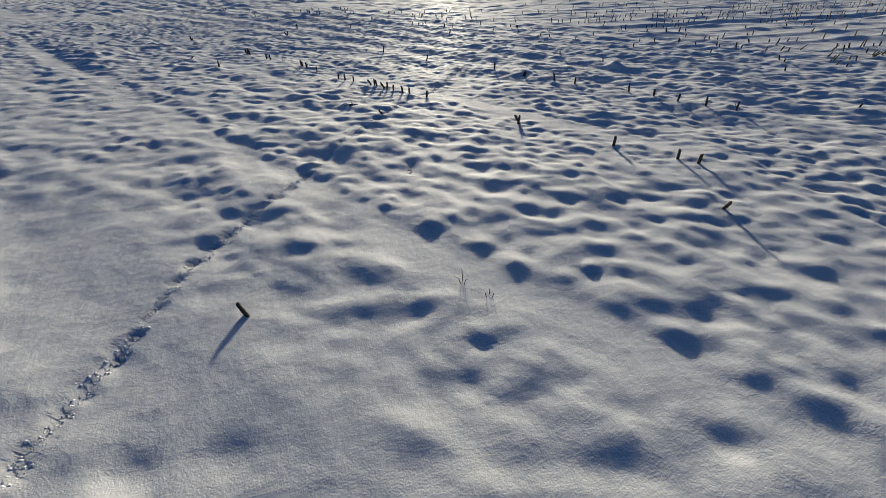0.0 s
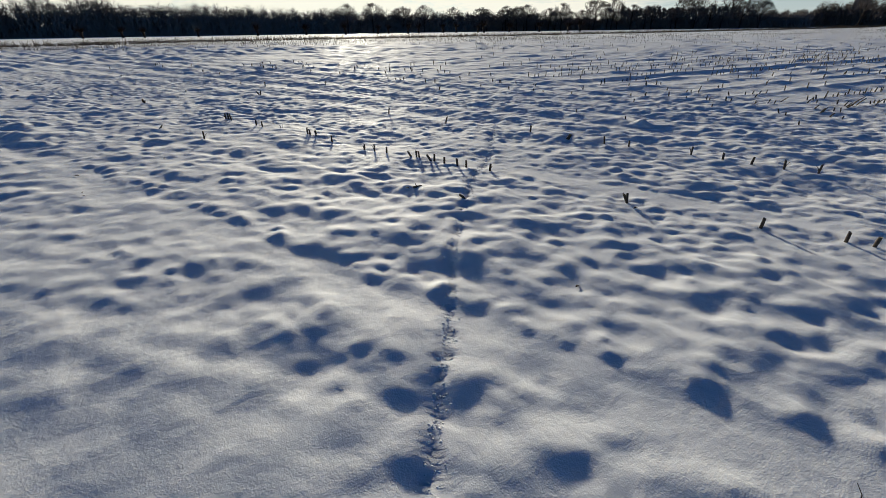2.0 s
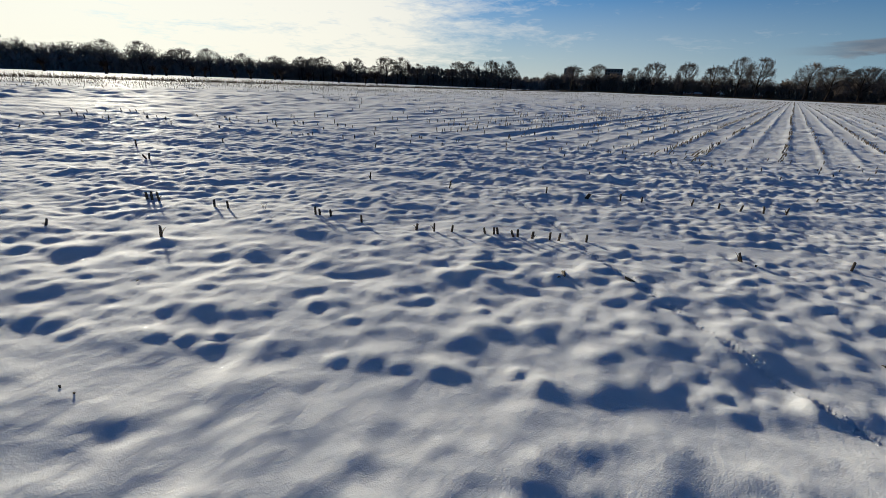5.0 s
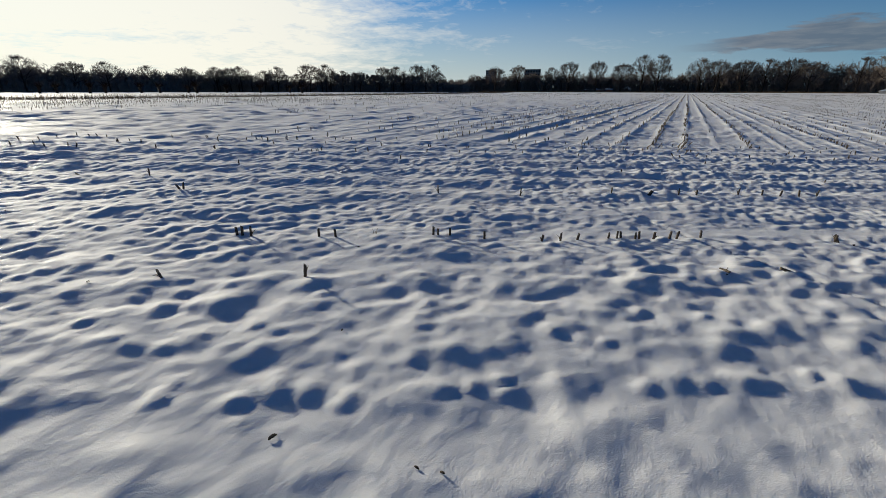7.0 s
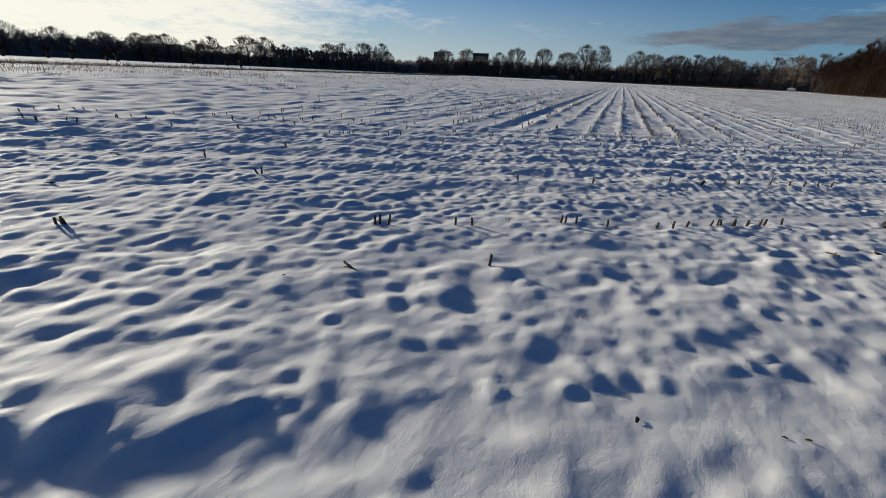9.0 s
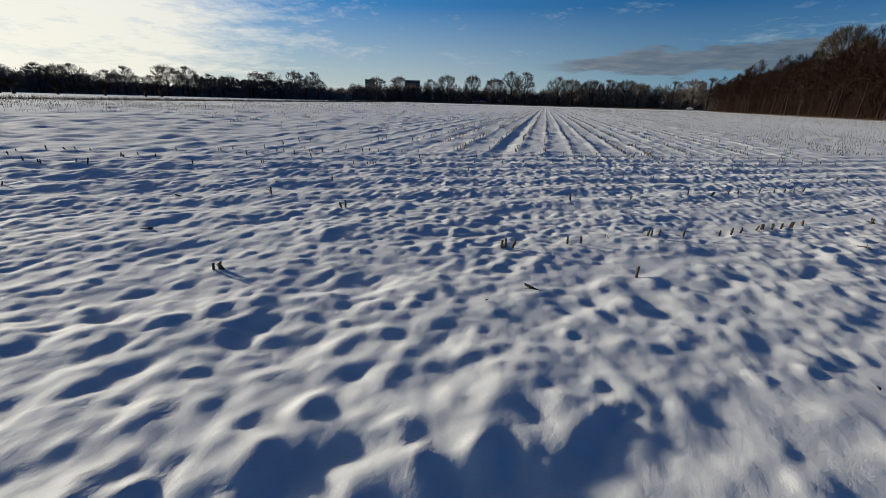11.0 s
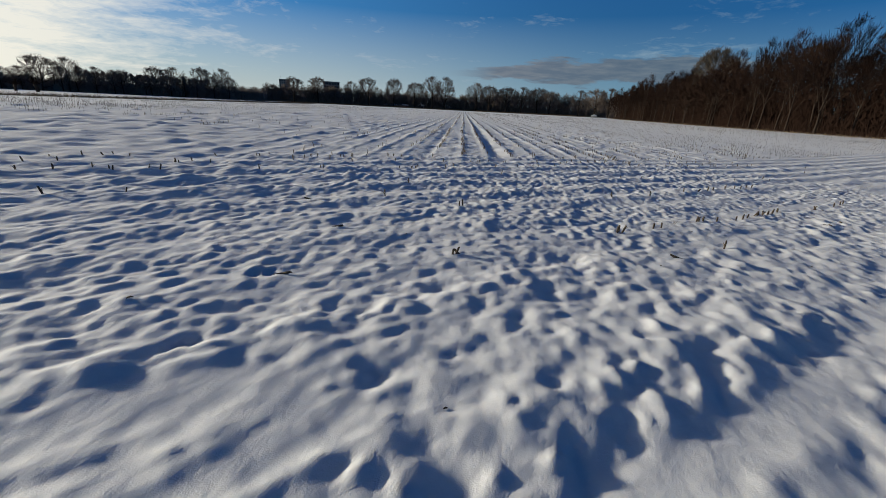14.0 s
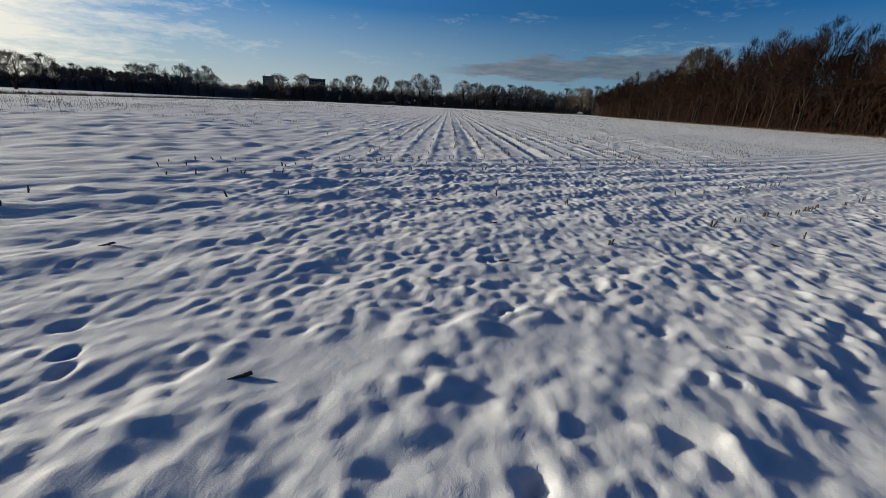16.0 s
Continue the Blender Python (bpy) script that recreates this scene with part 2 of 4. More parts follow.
def value_noise(x, y, seed):
    """Smooth lattice noise in -1..1."""
    xi, yi = np.floor(x).astype(np.int64), np.floor(y).astype(np.int64)
    fx, fy = x - xi, y - yi
    fx, fy = fx * fx * (3 - 2 * fx), fy * fy * (3 - 2 * fy)

    def corner(i, j):
        h = (i * 374761393 + j * 668265263 + seed * 1442695041) & 0xFFFFFFFF
        h = ((h ^ (h >> 13)) * 1274126177) & 0xFFFFFFFF
        return ((h ^ (h >> 16)) & 0xFFFF) / 32767.5 - 1.0

    a = corner(xi, yi) * (1 - fx) + corner(xi + 1, yi) * fx
    b = corner(xi, yi + 1) * (1 - fx) + corner(xi + 1, yi + 1) * fx
    return a * (1 - fy) + b * fy


def lie_of_land(x, y):
    """The field falls gently towards +x close by and is level far off."""
    away = np.exp(-((y / 45.0) ** 2) - ((x / 60.0) ** 2))
    return -0.036 * 14.0 * np.tanh(x / 14.0) * away


HEIGHT = lie_of_land(X2, Y2)
RELIEF = np.zeros_like(HEIGHT)

# smooth stretches, where the snow lies over ground without clods: x, y, half length along the row, half width
SMOOTH = [(4.15, -1.35, 1.5, 0.36), (4.72, 0.62, 1.3, 0.15), (4.95, -0.55, 0.9, 0.28),
          (-1.0, -1.35, 1.6, 0.10), (-6.5, -5.1, 0.5, 0.25), (-5.3, -4.75, 0.35, 0.2), (1.6, 1.3, 2.0, 0.12), (-3.0, -4.75, 1.6, 0.16)]
HEAD = 6.4  # where the headland ends, across its rows


def roughness_at(x, y):
    """How cloddy the ground under the snow is, 0 to 1."""
    u, v = to_uv(x, y)
    lane = np.interp(v, (-3.6, -3.0, -2.75, -2.45, -2.3, -2.08, -1.95, -1.7, -1.0, -0.4, 0.6), (0.30, 0.16, 0.42, 0.45, 0.12, 0.10, 0.5, 0.5, 0.62, 0.9, 1.0))
    west = 1.0 / (1.0 + np.exp(np.clip((u + 3.6) / 0.5, -30, 30)))
    r = np.maximum(lane, 0.72 * west) * (0.82 + 0.30 * value_noise(u * 0.8 + 0.4, v * 1.4, 3) + 0.14 * value_noise(u * 2.1, v * 3.1, 5))
    for sx, sy, a, b in SMOOTH:
        su, sv = to_uv(sx, sy)
        r = r * (1 - 0.92 * np.exp(-(((u - su) / a) ** 2 + ((v - sv) / b) ** 2) ** 2))
    return np.clip(r, 0.03, 1.0)


def mound(x, y, r, h, long=1.0, turn=0.0, power=1.25):
    """Raises (or with h below 0 sinks) a rounded spot of the snow."""
    u0, v0 = to_uv(x, y)
    reach = 1.9 * r * max(long, 1.0)
    i0, i1 = np.searchsorted(GX, (x - reach, x + reach))
    wide = reach * 1.4
    j0, j1 = np.searchsorted(GV, (v0 - wide, v0 + wide))
    if i1 <= i0 or j1 <= j0:
        return
    dv = GV[j0:j1][:, None] - v0
    du = (GX[i0:i1][None, :] - x) / CU + dv * (SU / CU)
    c, s = math.cos(turn), math.sin(turn)
    a, b = (du * c + dv * s) / (r * long), (-du * s + dv * c) / r
    RELIEF[j0:j1, i0:i1] += h * np.exp(-(a * a + b * b) ** power)


def clod(x, y, r, h):
    """A clod of earth under the snow: a steep rounded head on a wider foot, with a hollow melted beside it."""
    t, r = rng.uniform(-0.5, 0.9), max(r * 1.1, 0.040)
    h *= 1.0 + 0.30 * min(1.0, max(0.0, (h - 0.042) / 0.018))
    mound(x, y, r * 0.98, h * 0.46, rng.uniform(1.0, 1.35), t, 1.12)
    a = rng.uniform(0, 6.28)
    mound(x + math.cos(a) * r * 0.45, y + math.sin(a) * r * 0.45, r * 0.55, h * 0.20, 1.2, t, 1.3)
    mound(x - math.cos(a) * r * 0.7, y - math.sin(a) * r * 0.7, r * 0.6, h * 0.13, 1.2, -t, 1.3)
    mound(x + 0.9 * r, y - 0.25 * r, r * 0.9, -h * 0.12, 1.2, 0.0, 1.0)
    for _ in range(4):
        a, o = rng.uniform(0, 6.28), r * rng.uniform(0.3, 1.1)
        mound(x + math.cos(a) * o, y + math.sin(a) * o, max(0.022, r * rng.uniform(0.22, 0.40)), h * rng.uniform(-0.12, 0.20), 1.2, a, 1.2)


# clods that stand out: x, y, radius, height
CLODS_EAST = [(5.47, 1.38, 0.08, 0.042), (5.36, 1.58, 0.07, 0.025), (5.35, 1.41, 0.05, 0.025), (5.30, 0.29, 0.09, 0.02), (5.29, 1.29, 0.08, 0.04), (5.29, 0.56, 0.06, 0.022),
    (5.09, 0.46, 0.08, 0.025), (5.05, 1.10, 0.06, 0.04), (4.94, 1.31, 0.06, 0.032), (4.88, 1.16, 0.1, 0.042), (4.87, 0.33, 0.05, 0.018), (4.81, 1.01, 0.09, 0.03),
    (4.61, 0.16, 0.05, 0.018), (4.59, 1.02, 0.035, 0.035), (4.43, 0.99, 0.08, 0.03), (4.07, -0.06, 0.08, 0.02), (4.00, 1.09, 0.06, 0.03), (3.96, 0.72, 0.1, 0.03),
    (3.92, 0.48, 0.03, 0.025), (3.88, 0.31, 0.03, 0.02), (3.74, -0.50, 0.06, 0.03), (3.61, 0.15, 0.05, 0.035), (3.48, -0.02, 0.08, 0.03), (3.22, -0.14, 0.05, 0.03),
    (3.19, -0.94, 0.07, 0.03)]
CLODS_LEDGE = [(3.06, 0.23, 0.05, 0.025), (3.01, -0.35, 0.06, 0.03), (2.76, -1.17, 0.05, 0.025), (2.72, 0.56, 0.04, 0.028), (2.69, -1.49, 0.06, 0.025), (2.63, -0.53, 0.05, 0.03),
    (2.52, -0.60, 0.05, 0.035), (2.45, -0.33, 0.03, 0.02), (2.41, 0.75, 0.03, 0.025), (2.32, -0.78, 0.05, 0.035), (2.12, -1.37, 0.08, 0.026), (2.08, -0.98, 0.08, 0.035),
    (1.78, -0.55, 0.1, 0.03), (1.74, -1.72, 0.06, 0.02), (1.71, -1.14, 0.03, 0.03), (1.55, 1.15, 0.08, 0.035), (1.39, -1.39, 0.06, 0.04), (1.26, -0.78, 0.04, 0.025),
    (1.11, -1.03, 0.05, 0.025), (1.11, -2.04, 0.07, 0.022), (1.11, -1.56, 0.08, 0.042), (1.00, -1.69, 0.05, 0.035), (0.91, -0.93, 0.05, 0.035), (0.78, -1.41, 0.03, 0.02),
    (0.70, -2.03, 0.06, 0.025)]
CLODS_MIDDLE = [(0.66, -1.90, 0.07, 0.036), (0.63, -2.56, 0.09, 0.028), (0.51, -1.49, 0.04, 0.032), (0.39, -1.99, 0.035, 0.036), (0.30, -2.10, 0.04, 0.03), (0.18, -2.20, 0.06, 0.045),
    (-0.05, -1.73, 0.06, 0.025), (-0.10, -1.47, 0.05, 0.03), (-0.33, -2.52, 0.07, 0.042), (-0.45, -2.60, 0.06, 0.04), (-0.50, -2.53, 0.05, 0.03), (-0.73, -1.24, 0.06, 0.03),
    (-0.86, -1.96, 0.06, 0.03), (-0.87, -2.79, 0.05, 0.03), (-0.96, -3.61, 0.08, 0.045), (-0.97, -2.05, 0.08, 0.035), (-0.98, -2.73, 0.05, 0.025), (-1.03, -3.42, 0.09, 0.025),
    (-1.14, -3.07, 0.08, 0.03), (-1.29, -3.19, 0.07, 0.025), (-1.32, -2.77, 0.06, 0.03), (-1.46, -2.35, 0.06, 0.035), (-1.47, -4.01, 0.08, 0.05), (-1.49, -3.25, 0.07, 0.035),
    (-1.56, -2.52, 0.07, 0.04), (-1.58, -3.34, 0.05, 0.045)]
CLODS_WEST = [(-1.60, -2.44, 0.07, 0.035), (-1.67, -3.44, 0.025, 0.035), (-1.73, -4.12, 0.06, 0.045), (-1.78, -3.44, 0.1, 0.045), (-1.78, -2.79, 0.04, 0.03), (-1.84, -3.99, 0.12, 0.045),
    (-1.93, -4.25, 0.06, 0.04), (-2.27, -4.09, 0.06, 0.03), (-2.33, -3.88, 0.06, 0.045), (-2.36, -3.69, 0.12, 0.04), (-2.46, -3.76, 0.06, 0.035), (-2.54, -2.87, 0.09, 0.045),
    (-2.58, -3.22, 0.08, 0.045), (-2.61, -3.37, 0.06, 0.035), (-2.64, -3.49, 0.07, 0.04), (-2.86, -4.26, 0.07, 0.04), (-2.86, -3.76, 0.08, 0.06), (-2.89, -4.05, 0.09, 0.07),
    (-2.91, -4.40, 0.05, 0.05), (-3.18, -4.25, 0.05, 0.045), (-3.31, -4.38, 0.07, 0.055), (-3.42, -4.46, 0.06, 0.045), (-3.48, -3.68, 0.05, 0.035), (-3.62, -3.92, 0.06, 0.04),
    (-3.75, -3.60, 0.07, 0.04)]
CLODS_END = [(-3.77, -4.44, 0.09, 0.045), (-3.91, -4.59, 0.05, 0.035), (-4.29, -5.10, 0.03, 0.04), (-4.43, -3.42, 0.07, 0.035), (-4.44, -5.05, 0.05, 0.05), (-4.58, -5.01, 0.06, 0.04),
    (-4.58, -4.52, 0.05, 0.04), (-4.76, -5.20, 0.06, 0.04), (-4.79, -3.98, 0.06, 0.035), (-5.00, -5.46, 0.06, 0.045), (-5.10, -3.40, 0.04, 0.03), (-5.40, -4.95, 0.05, 0.025),
    (-5.40, -4.83, 0.08, 0.025), (-5.41, -5.43, 0.05, 0.045), (-5.57, -5.22, 0.05, 0.025), (-5.61, -5.35, 0.04, 0.03), (-5.74, -5.14, 0.05, 0.025), (-5.91, -5.24, 0.07, 0.05),
    (-6.01, -5.03, 0.07, 0.05), (-6.17, -4.83, 0.06, 0.04), (-6.35, -4.58, 0.07, 0.035), (-6.56, -4.87, 0.08, 0.035), (-6.58, -5.34, 0.08, 0.03), (-6.69, -4.11, 0.06, 0.03),
    (-6.72, -5.47, 0.05, 0.025), (-6.91, -4.67, 0.07, 0.03)]
known = CLODS_EAST + CLODS_LEDGE + CLODS_MIDDLE + CLODS_WEST + CLODS_END
known_xy = np.array([(x, y) for x, y, r, h in known])
known_r = np.array([r for x, y, r, h in known])


def free(x, y, r):
    return bool(np.all(np.hypot(known_xy[:, 0] - x, known_xy[:, 1] - y) > 0.75 * (known_r + r)))


def scatter(cell, u_lo, u_hi, v_lo, v_hi, r_lo, r_hi, steep, keep, sink=0.22, power=1.05, rough_power=1.0):
    """Rounded bumps and hollows, one at most to each cell of a loose grid, thinned where the ground is smooth."""
    us, vs = np.meshgrid(np.arange(u_lo, u_hi, cell), np.arange(v_lo, v_hi, cell))
    us, vs = us + rng.uniform(0, cell, us.shape), vs + rng.uniform(0, cell, us.shape)
    xs, ys = to_xy(us.ravel(), vs.ravel())
    rough = roughness_at(xs, ys) ** rough_power
    for x, y, q in zip(xs, ys, rough):
        if rng.random() > q * keep:
            continue
        r = rng.uniform(r_lo, r_hi)
        if r < 0.16 and -8.0 < x < 6.5 and y < 2.5 and not free(x, y, r):
            continue
        k = steep * rng.uniform(0.45, 1.25) * (0.40 + 0.60 * q)
        if rng.random() < sink:
            k *= -0.8
        mound(x, y, r, r * k, rng.uniform(1.0, 1.7), rng.uniform(-0.7, 0.9), power * rng.uniform(0.9, 1.15))


# near by: small heads, middling lumps, wide swells
scatter(0.072, -13, 9, -0.7, 4.6, 0.026, 0.042, 0.35, 0.85)
scatter(0.090, -13, 9, 4.6, 6.6, 0.034, 0.052, 0.30, 0.85)
scatter(0.080, -13, 9, -4.2, -0.7, 0.027, 0.046, 0.23, 0.85, 0.10)
scatter(0.14, -13, 9, -0.7, 6.6, 0.042, 0.070, 0.14, 0.80)
scatter(0.15, -13, 9, -4.2, -0.7, 0.042, 0.070, 0.16, 0.80, 0.10)
scatter(0.062, -13, 9, -4.2, -0.7, 0.025, 0.034, 0.24, 0.75, 0.35)
scatter(0.34, -13, 9, -4.4, -0.5, 0.10, 0.17, 0.075, 0.95, 0.25, 1.0, 0.5)
scatter(0.34, -13, 9, -0.5, 6.6, 0.10, 0.17, 0.07, 0.95, 0.35, 1.0, 0.5)
scatter(0.8, -14, 10, -4.6, 7.0, 0.25, 0.45, 0.045, 1.2, 0.5, 1.0, 0.3)
# gentle waves of the snow cover itself, on the smooth lanes as well
scatter(0.10, -13, 9, -4.4, -0.5, 0.036, 0.068, 0.19, 1.0, 0.30, 1.0, 0.30)
scatter(0.18, -13, 9, -4.4, -0.3, 0.06, 0.11, 0.15, 1.0, 0.30, 1.0, 0.25)
scatter(0.17, -13, 3.0, -3.7, -2.05, 0.05, 0.085, 0.13, 0.85, 0.15, 1.0, 0.3)
scatter(0.26, -13, 3.2, -3.7, -2.05, 0.08, 0.14, 0.085, 0.85, 0.20, 1.0, 0.3)
# beyond, and to both sides
scatter(0.14, -26, 22, 6.6, 12.0, 0.045, 0.080, 0.22, 0.9)
scatter(0.25, -36, 34, 12.0, 24.0, 0.08, 0.14, 0.20, 0.85)
scatter(0.45, -40, 36, 8.0, 24.0, 0.14, 0.26, 0.22, 0.85, 0.3, 1.0)
scatter(0.70, -60, 50, 24.0, 52.0, 0.24, 0.45, 0.17, 0.85)
scatter(0.18, -26, -13, -4.2, 6.6, 0.05, 0.10, 0.24, 0.9)
scatter(0.30, -30, -6, 3.0, 18.0, 0.10, 0.18, 0.20, 0.85, 0.3, 1.0)
scatter(0.18, 9, 20, -4.2, 6.6, 0.05, 0.10, 0.20, 0.9)
scatter(0.38, -60, -14, -4.2, 14.0, 0.13, 0.25, 0.25, 0.9)
scatter(0.45, 12, 40, -10.0, 9.0, 0.12, 0.24, 0.12, 0.9)
for x, y, r, h in known:
    clod(x, y, r, h)
# the edge of the smooth lane, a broken line of clods
u = -9.5
while u < 5.6:
    u += rng.uniform(0.16, 0.42)
    x, y = to_xy(u, -1.95 + rng.normal(0, 0.035))
    r = rng.uniform(0.04, 0.065)
    if free(x, y, r):
        clod(x, y, r, r * rng.uniform(0.50, 0.78))
RELIEF += 0.004 * np.exp(-((V2 + 1.90) / 0.12) ** 2) * (U2 > -10) * (U2 < 7)
RELIEF -= 0.004 * np.exp(-((V2 + 2.12) / 0.12) ** 2) * (U2 > -10) * (U2 < 7)
mound(0.48, 3.88, 0.10, 0.085, 1.1, 0.0, 1.0)
RELIEF *= 1.0 - 0.20 / (1.0 + np.exp(np.clip((V2 + 0.7) / 0.15, -30, 30)))
# the smooth stretches
for sx, sy, a, b in SMOOTH:
    su, sv = to_uv(sx, sy)
    RELIEF *= 1.0 - 0.60 * np.exp(-(((U2 - su) / a) ** 2 + ((V2 - sv) / b) ** 2) ** 2)
# the ledge is highest at its western end
ledge = np.exp(-(((V2 + 1.95) / 0.42) ** 2) ** 2) * np.interp(U2, (-8.0, -7.0, -3.6, -2.4), (0.0, 1.0, 1.0, 0.0))
RELIEF *= 1.0 + 0.27 * ledge
RELIEF += 0.009 * ledge * np.tanh((V2 + 2.0) / 0.10)
# calmer snow over the main rows and on the western part of the field
main = 1 / (1 + np.exp(-np.clip(V2 - HEAD, -20, 20) / 0.8)) / (1 + np.exp(-np.clip(X2 + 9.0, -20, 20)))
west = 1 / (1 + np.exp(np.clip(X2 + 5.0, -20, 20))) / (1 + np.exp(-np.clip((V2 - 0.4) / 0.4, -20, 20)))
RELIEF *= (1.0 - 0.40 * main) * (1.0 - 0.10 * west)
# hollows: x, y, radius, depth
HOLLOWS = [(4.69, 0.11, 0.05, 0.022), (4.93, 0.32, 0.04, 0.02), (4.10, -0.37, 0.045, 0.018), (4.04, -0.78, 0.05, 0.018), (4.30, -0.83, 0.07, 0.016), (5.14, -0.88, 0.08, 0.025),
    (5.15, -0.60, 0.07, 0.02), (3.74, -0.52, 0.04, 0.016), (4.67, -0.48, 0.07, 0.012), (4.68, -0.23, 0.04, 0.012), (5.52, 0.95, 0.06, 0.03), (3.21, -0.92, 0.05, 0.02),
    (2.41, -0.74, 0.06, 0.03), (2.67, -0.48, 0.05, 0.03), (4.65, -1.09, 0.05, 0.02), (-4.47, -4.47, 0.08, 0.03), (-4.32, -4.62, 0.08, 0.03), (-4.13, -4.27, 0.035, 0.022),
    (-3.01, -3.91, 0.04, 0.03), (-2.64, -4.01, 0.11, 0.035), (-2.75, -4.22, 0.09, 0.03), (-3.27, -4.43, 0.07, 0.02), (-5.09, -4.05, 0.08, 0.02), (-7.15, -5.29, 0.055, 0.03)]
for x, y, r, h in HOLLOWS:
    mound(x, y, r, -h * 0.55, 1.25, 0.4, 1.15)

# ridges left by the plough, along the headland near by and along the main rows beyond it
ROW = 0.75
blend = 1 / (1 + np.exp(-np.clip(V2 - HEAD, -20, 20) / 0.5))
wob_u = 0.10 * value_noise(U2 * 0.5, V2 * 0.6, 11)
near_ridge = (0.004 + 0.012 * np.clip((V2 - 0.5) / 1.5, 0, 1)) * np.cos(2 * math.pi * (V2 + wob_u) / 0.785)
wob_x = 0.05 * value_noise(X2 * 0.7, Y2 * 0.25, 12)
off = (X2 + wob_x - 0.36) / ROW
row_no = np.floor(off + 0.5)
row_high = 0.016 + 0.020 * (0.5 + 0.5 * value_noise(row_no * 1.7 + 0.3, row_no * 0.0 + 0.5, 14))
main_ridge = row_high * (0.75 + 0.35 * value_noise(X2 * 1.1, Y2 * 0.9, 15)) * np.exp(-(((off - row_no) * ROW) / 0.11) ** 2)
fade = np.exp(-np.maximum(V2 - 60, 0) / 120)
RELIEF += ((1 - blend) * near_ridge + blend * main_ridge) * fade
for rut_x, deep in ((-3.05, 0.045), (-5.0, 0.03), (6.2, 0.03)):
    RELIEF -= blend * deep * np.exp(-((X2 - rut_x - wob_x) / 0.20) ** 2) * (0.35 + 0.65 * np.exp(-np.maximum(Y2 - 12.0, 0.0) / 16.0)) * fade
RELIEF += np.clip((V2 - 12) / 30, 0, 1) * fade * 0.025 * value_noise(U2 * 0.8, V2 * 0.25, 25)


# trails of small animals: a run of prints pressed into the snow
def trail(points, step, r, deep, wander, seed):
    rnd = random.Random(seed)
    out, side = [], 1
    for (x0, y0), (x1, y1) in zip(points, points[1:]):
        n = max(1, int(math.hypot(x1 - x0, y1 - y0) / step))
        wx, wy = -(y1 - y0) / math.hypot(x1 - x0, y1 - y0), (x1 - x0) / math.hypot(x1 - x0, y1 - y0)
        for i in range(n):
            t = (i + rnd.uniform(-0.5, 0.5)) / n
            o = side * wander + rnd.uniform(-0.3, 0.3) * wander
            side = -side
            x, y = x0 + (x1 - x0) * t + wx * o, y0 + (y1 - y0) * t + wy * o
            mound(x, y, r * rnd.uniform(0.8, 1.25), -deep * rnd.uniform(0.6, 1.2), 1.5,
                  math.atan2(y1 - y0, x1 - x0) - ROW_ANG, 1.3)
            for edge in (-1, 1):
                away = edge * (abs(wander) + r * rnd.uniform(1.1, 1.6))
                mound(x - wx * o + wx * away, y - wy * o + wy * away, r * rnd.uniform(0.6, 0.9), deep * rnd.uniform(0.0, 0.30), 1.4,
                      math.atan2(y1 - y0, x1 - x0) - ROW_ANG, 1.3)
            out.append((x, y))
    return out


RUN = [(5.30, -1.30), (5.05, -1.23), (4.76, -1.15), (4.46, -1.06), (4.05, -0.96), (3.68, -0.75), (3.22, -0.47), (2.60, -0.15),
       (2.25, 0.08), (1.73, 0.42), (1.37, 0.66), (0.99, 1.08), (0.54, 1.35), (0.18, 1.58), (-0.46, 2.06)]
for (x0, y0), (x1, y1) in zip(RUN, RUN[1:]):
    n = int(math.hypot(x1 - x0, y1 - y0) / 0.03)
    for i in range(n):
        q = i / n
        mound(x0 + (x1 - x0) * q, y0 + (y1 - y0) * q, 0.034, -0.0034, 1.0, 0.0, 1.5)
run_prints = trail(RUN, 0.075, 0.023, 0.010, 0.012, 4)
rubble = []
trail_rnd = random.Random(6)
for (x0, y0), (x1, y1) in zip(RUN, RUN[1:]):
    ln = math.hypot(x1 - x0, y1 - y0)
    for _ in range(int(ln / 0.008)):
        q, o = trail_rnd.random(), trail_rnd.gauss(0, 0.016)
        x, y = x0 + (x1 - x0) * q - (y1 - y0) / ln * o, y0 + (y1 - y0) * q + (x1 - x0) / ln * o
        rubble.append((x, y))
        if trail_rnd.random() < 0.5:
            mound(x, y, trail_rnd.uniform(0.018, 0.026), trail_rnd.uniform(-0.0035, 0.0035), trail_rnd.uniform(1.0, 1.6), trail_rnd.uniform(0, 3.1), 1.2)
FAR_RUN = [(2.50, 3.37), (2.98, 3.15), (3.38, 2.99), (3.98, 2.89), (4.42, 2.93), (4.80, 2.80)]
far_prints = trail(FAR_RUN, 0.09, 0.026, 0.018, 0.03, 5)
for x, y in ((-9.86, -2.78), (-9.54, -3.14), (-8.93, -3.80), (-8.96, -3.90), (-8.59, -4.21), (-7.92, -4.95), (-7.97, -4.97),
             (-7.73, -5.20), (-7.64, -5.33), (-5.53, -4.42), (-5.46, -4.38), (-5.49, -3.43), (-5.58, -3.50), (-5.59, -5.77), (-5.54, -5.74)):
    mound(x, y, 0.038, -0.036, 1.5, 1.2, 2.0)


HEIGHT = HEIGHT + RELIEF


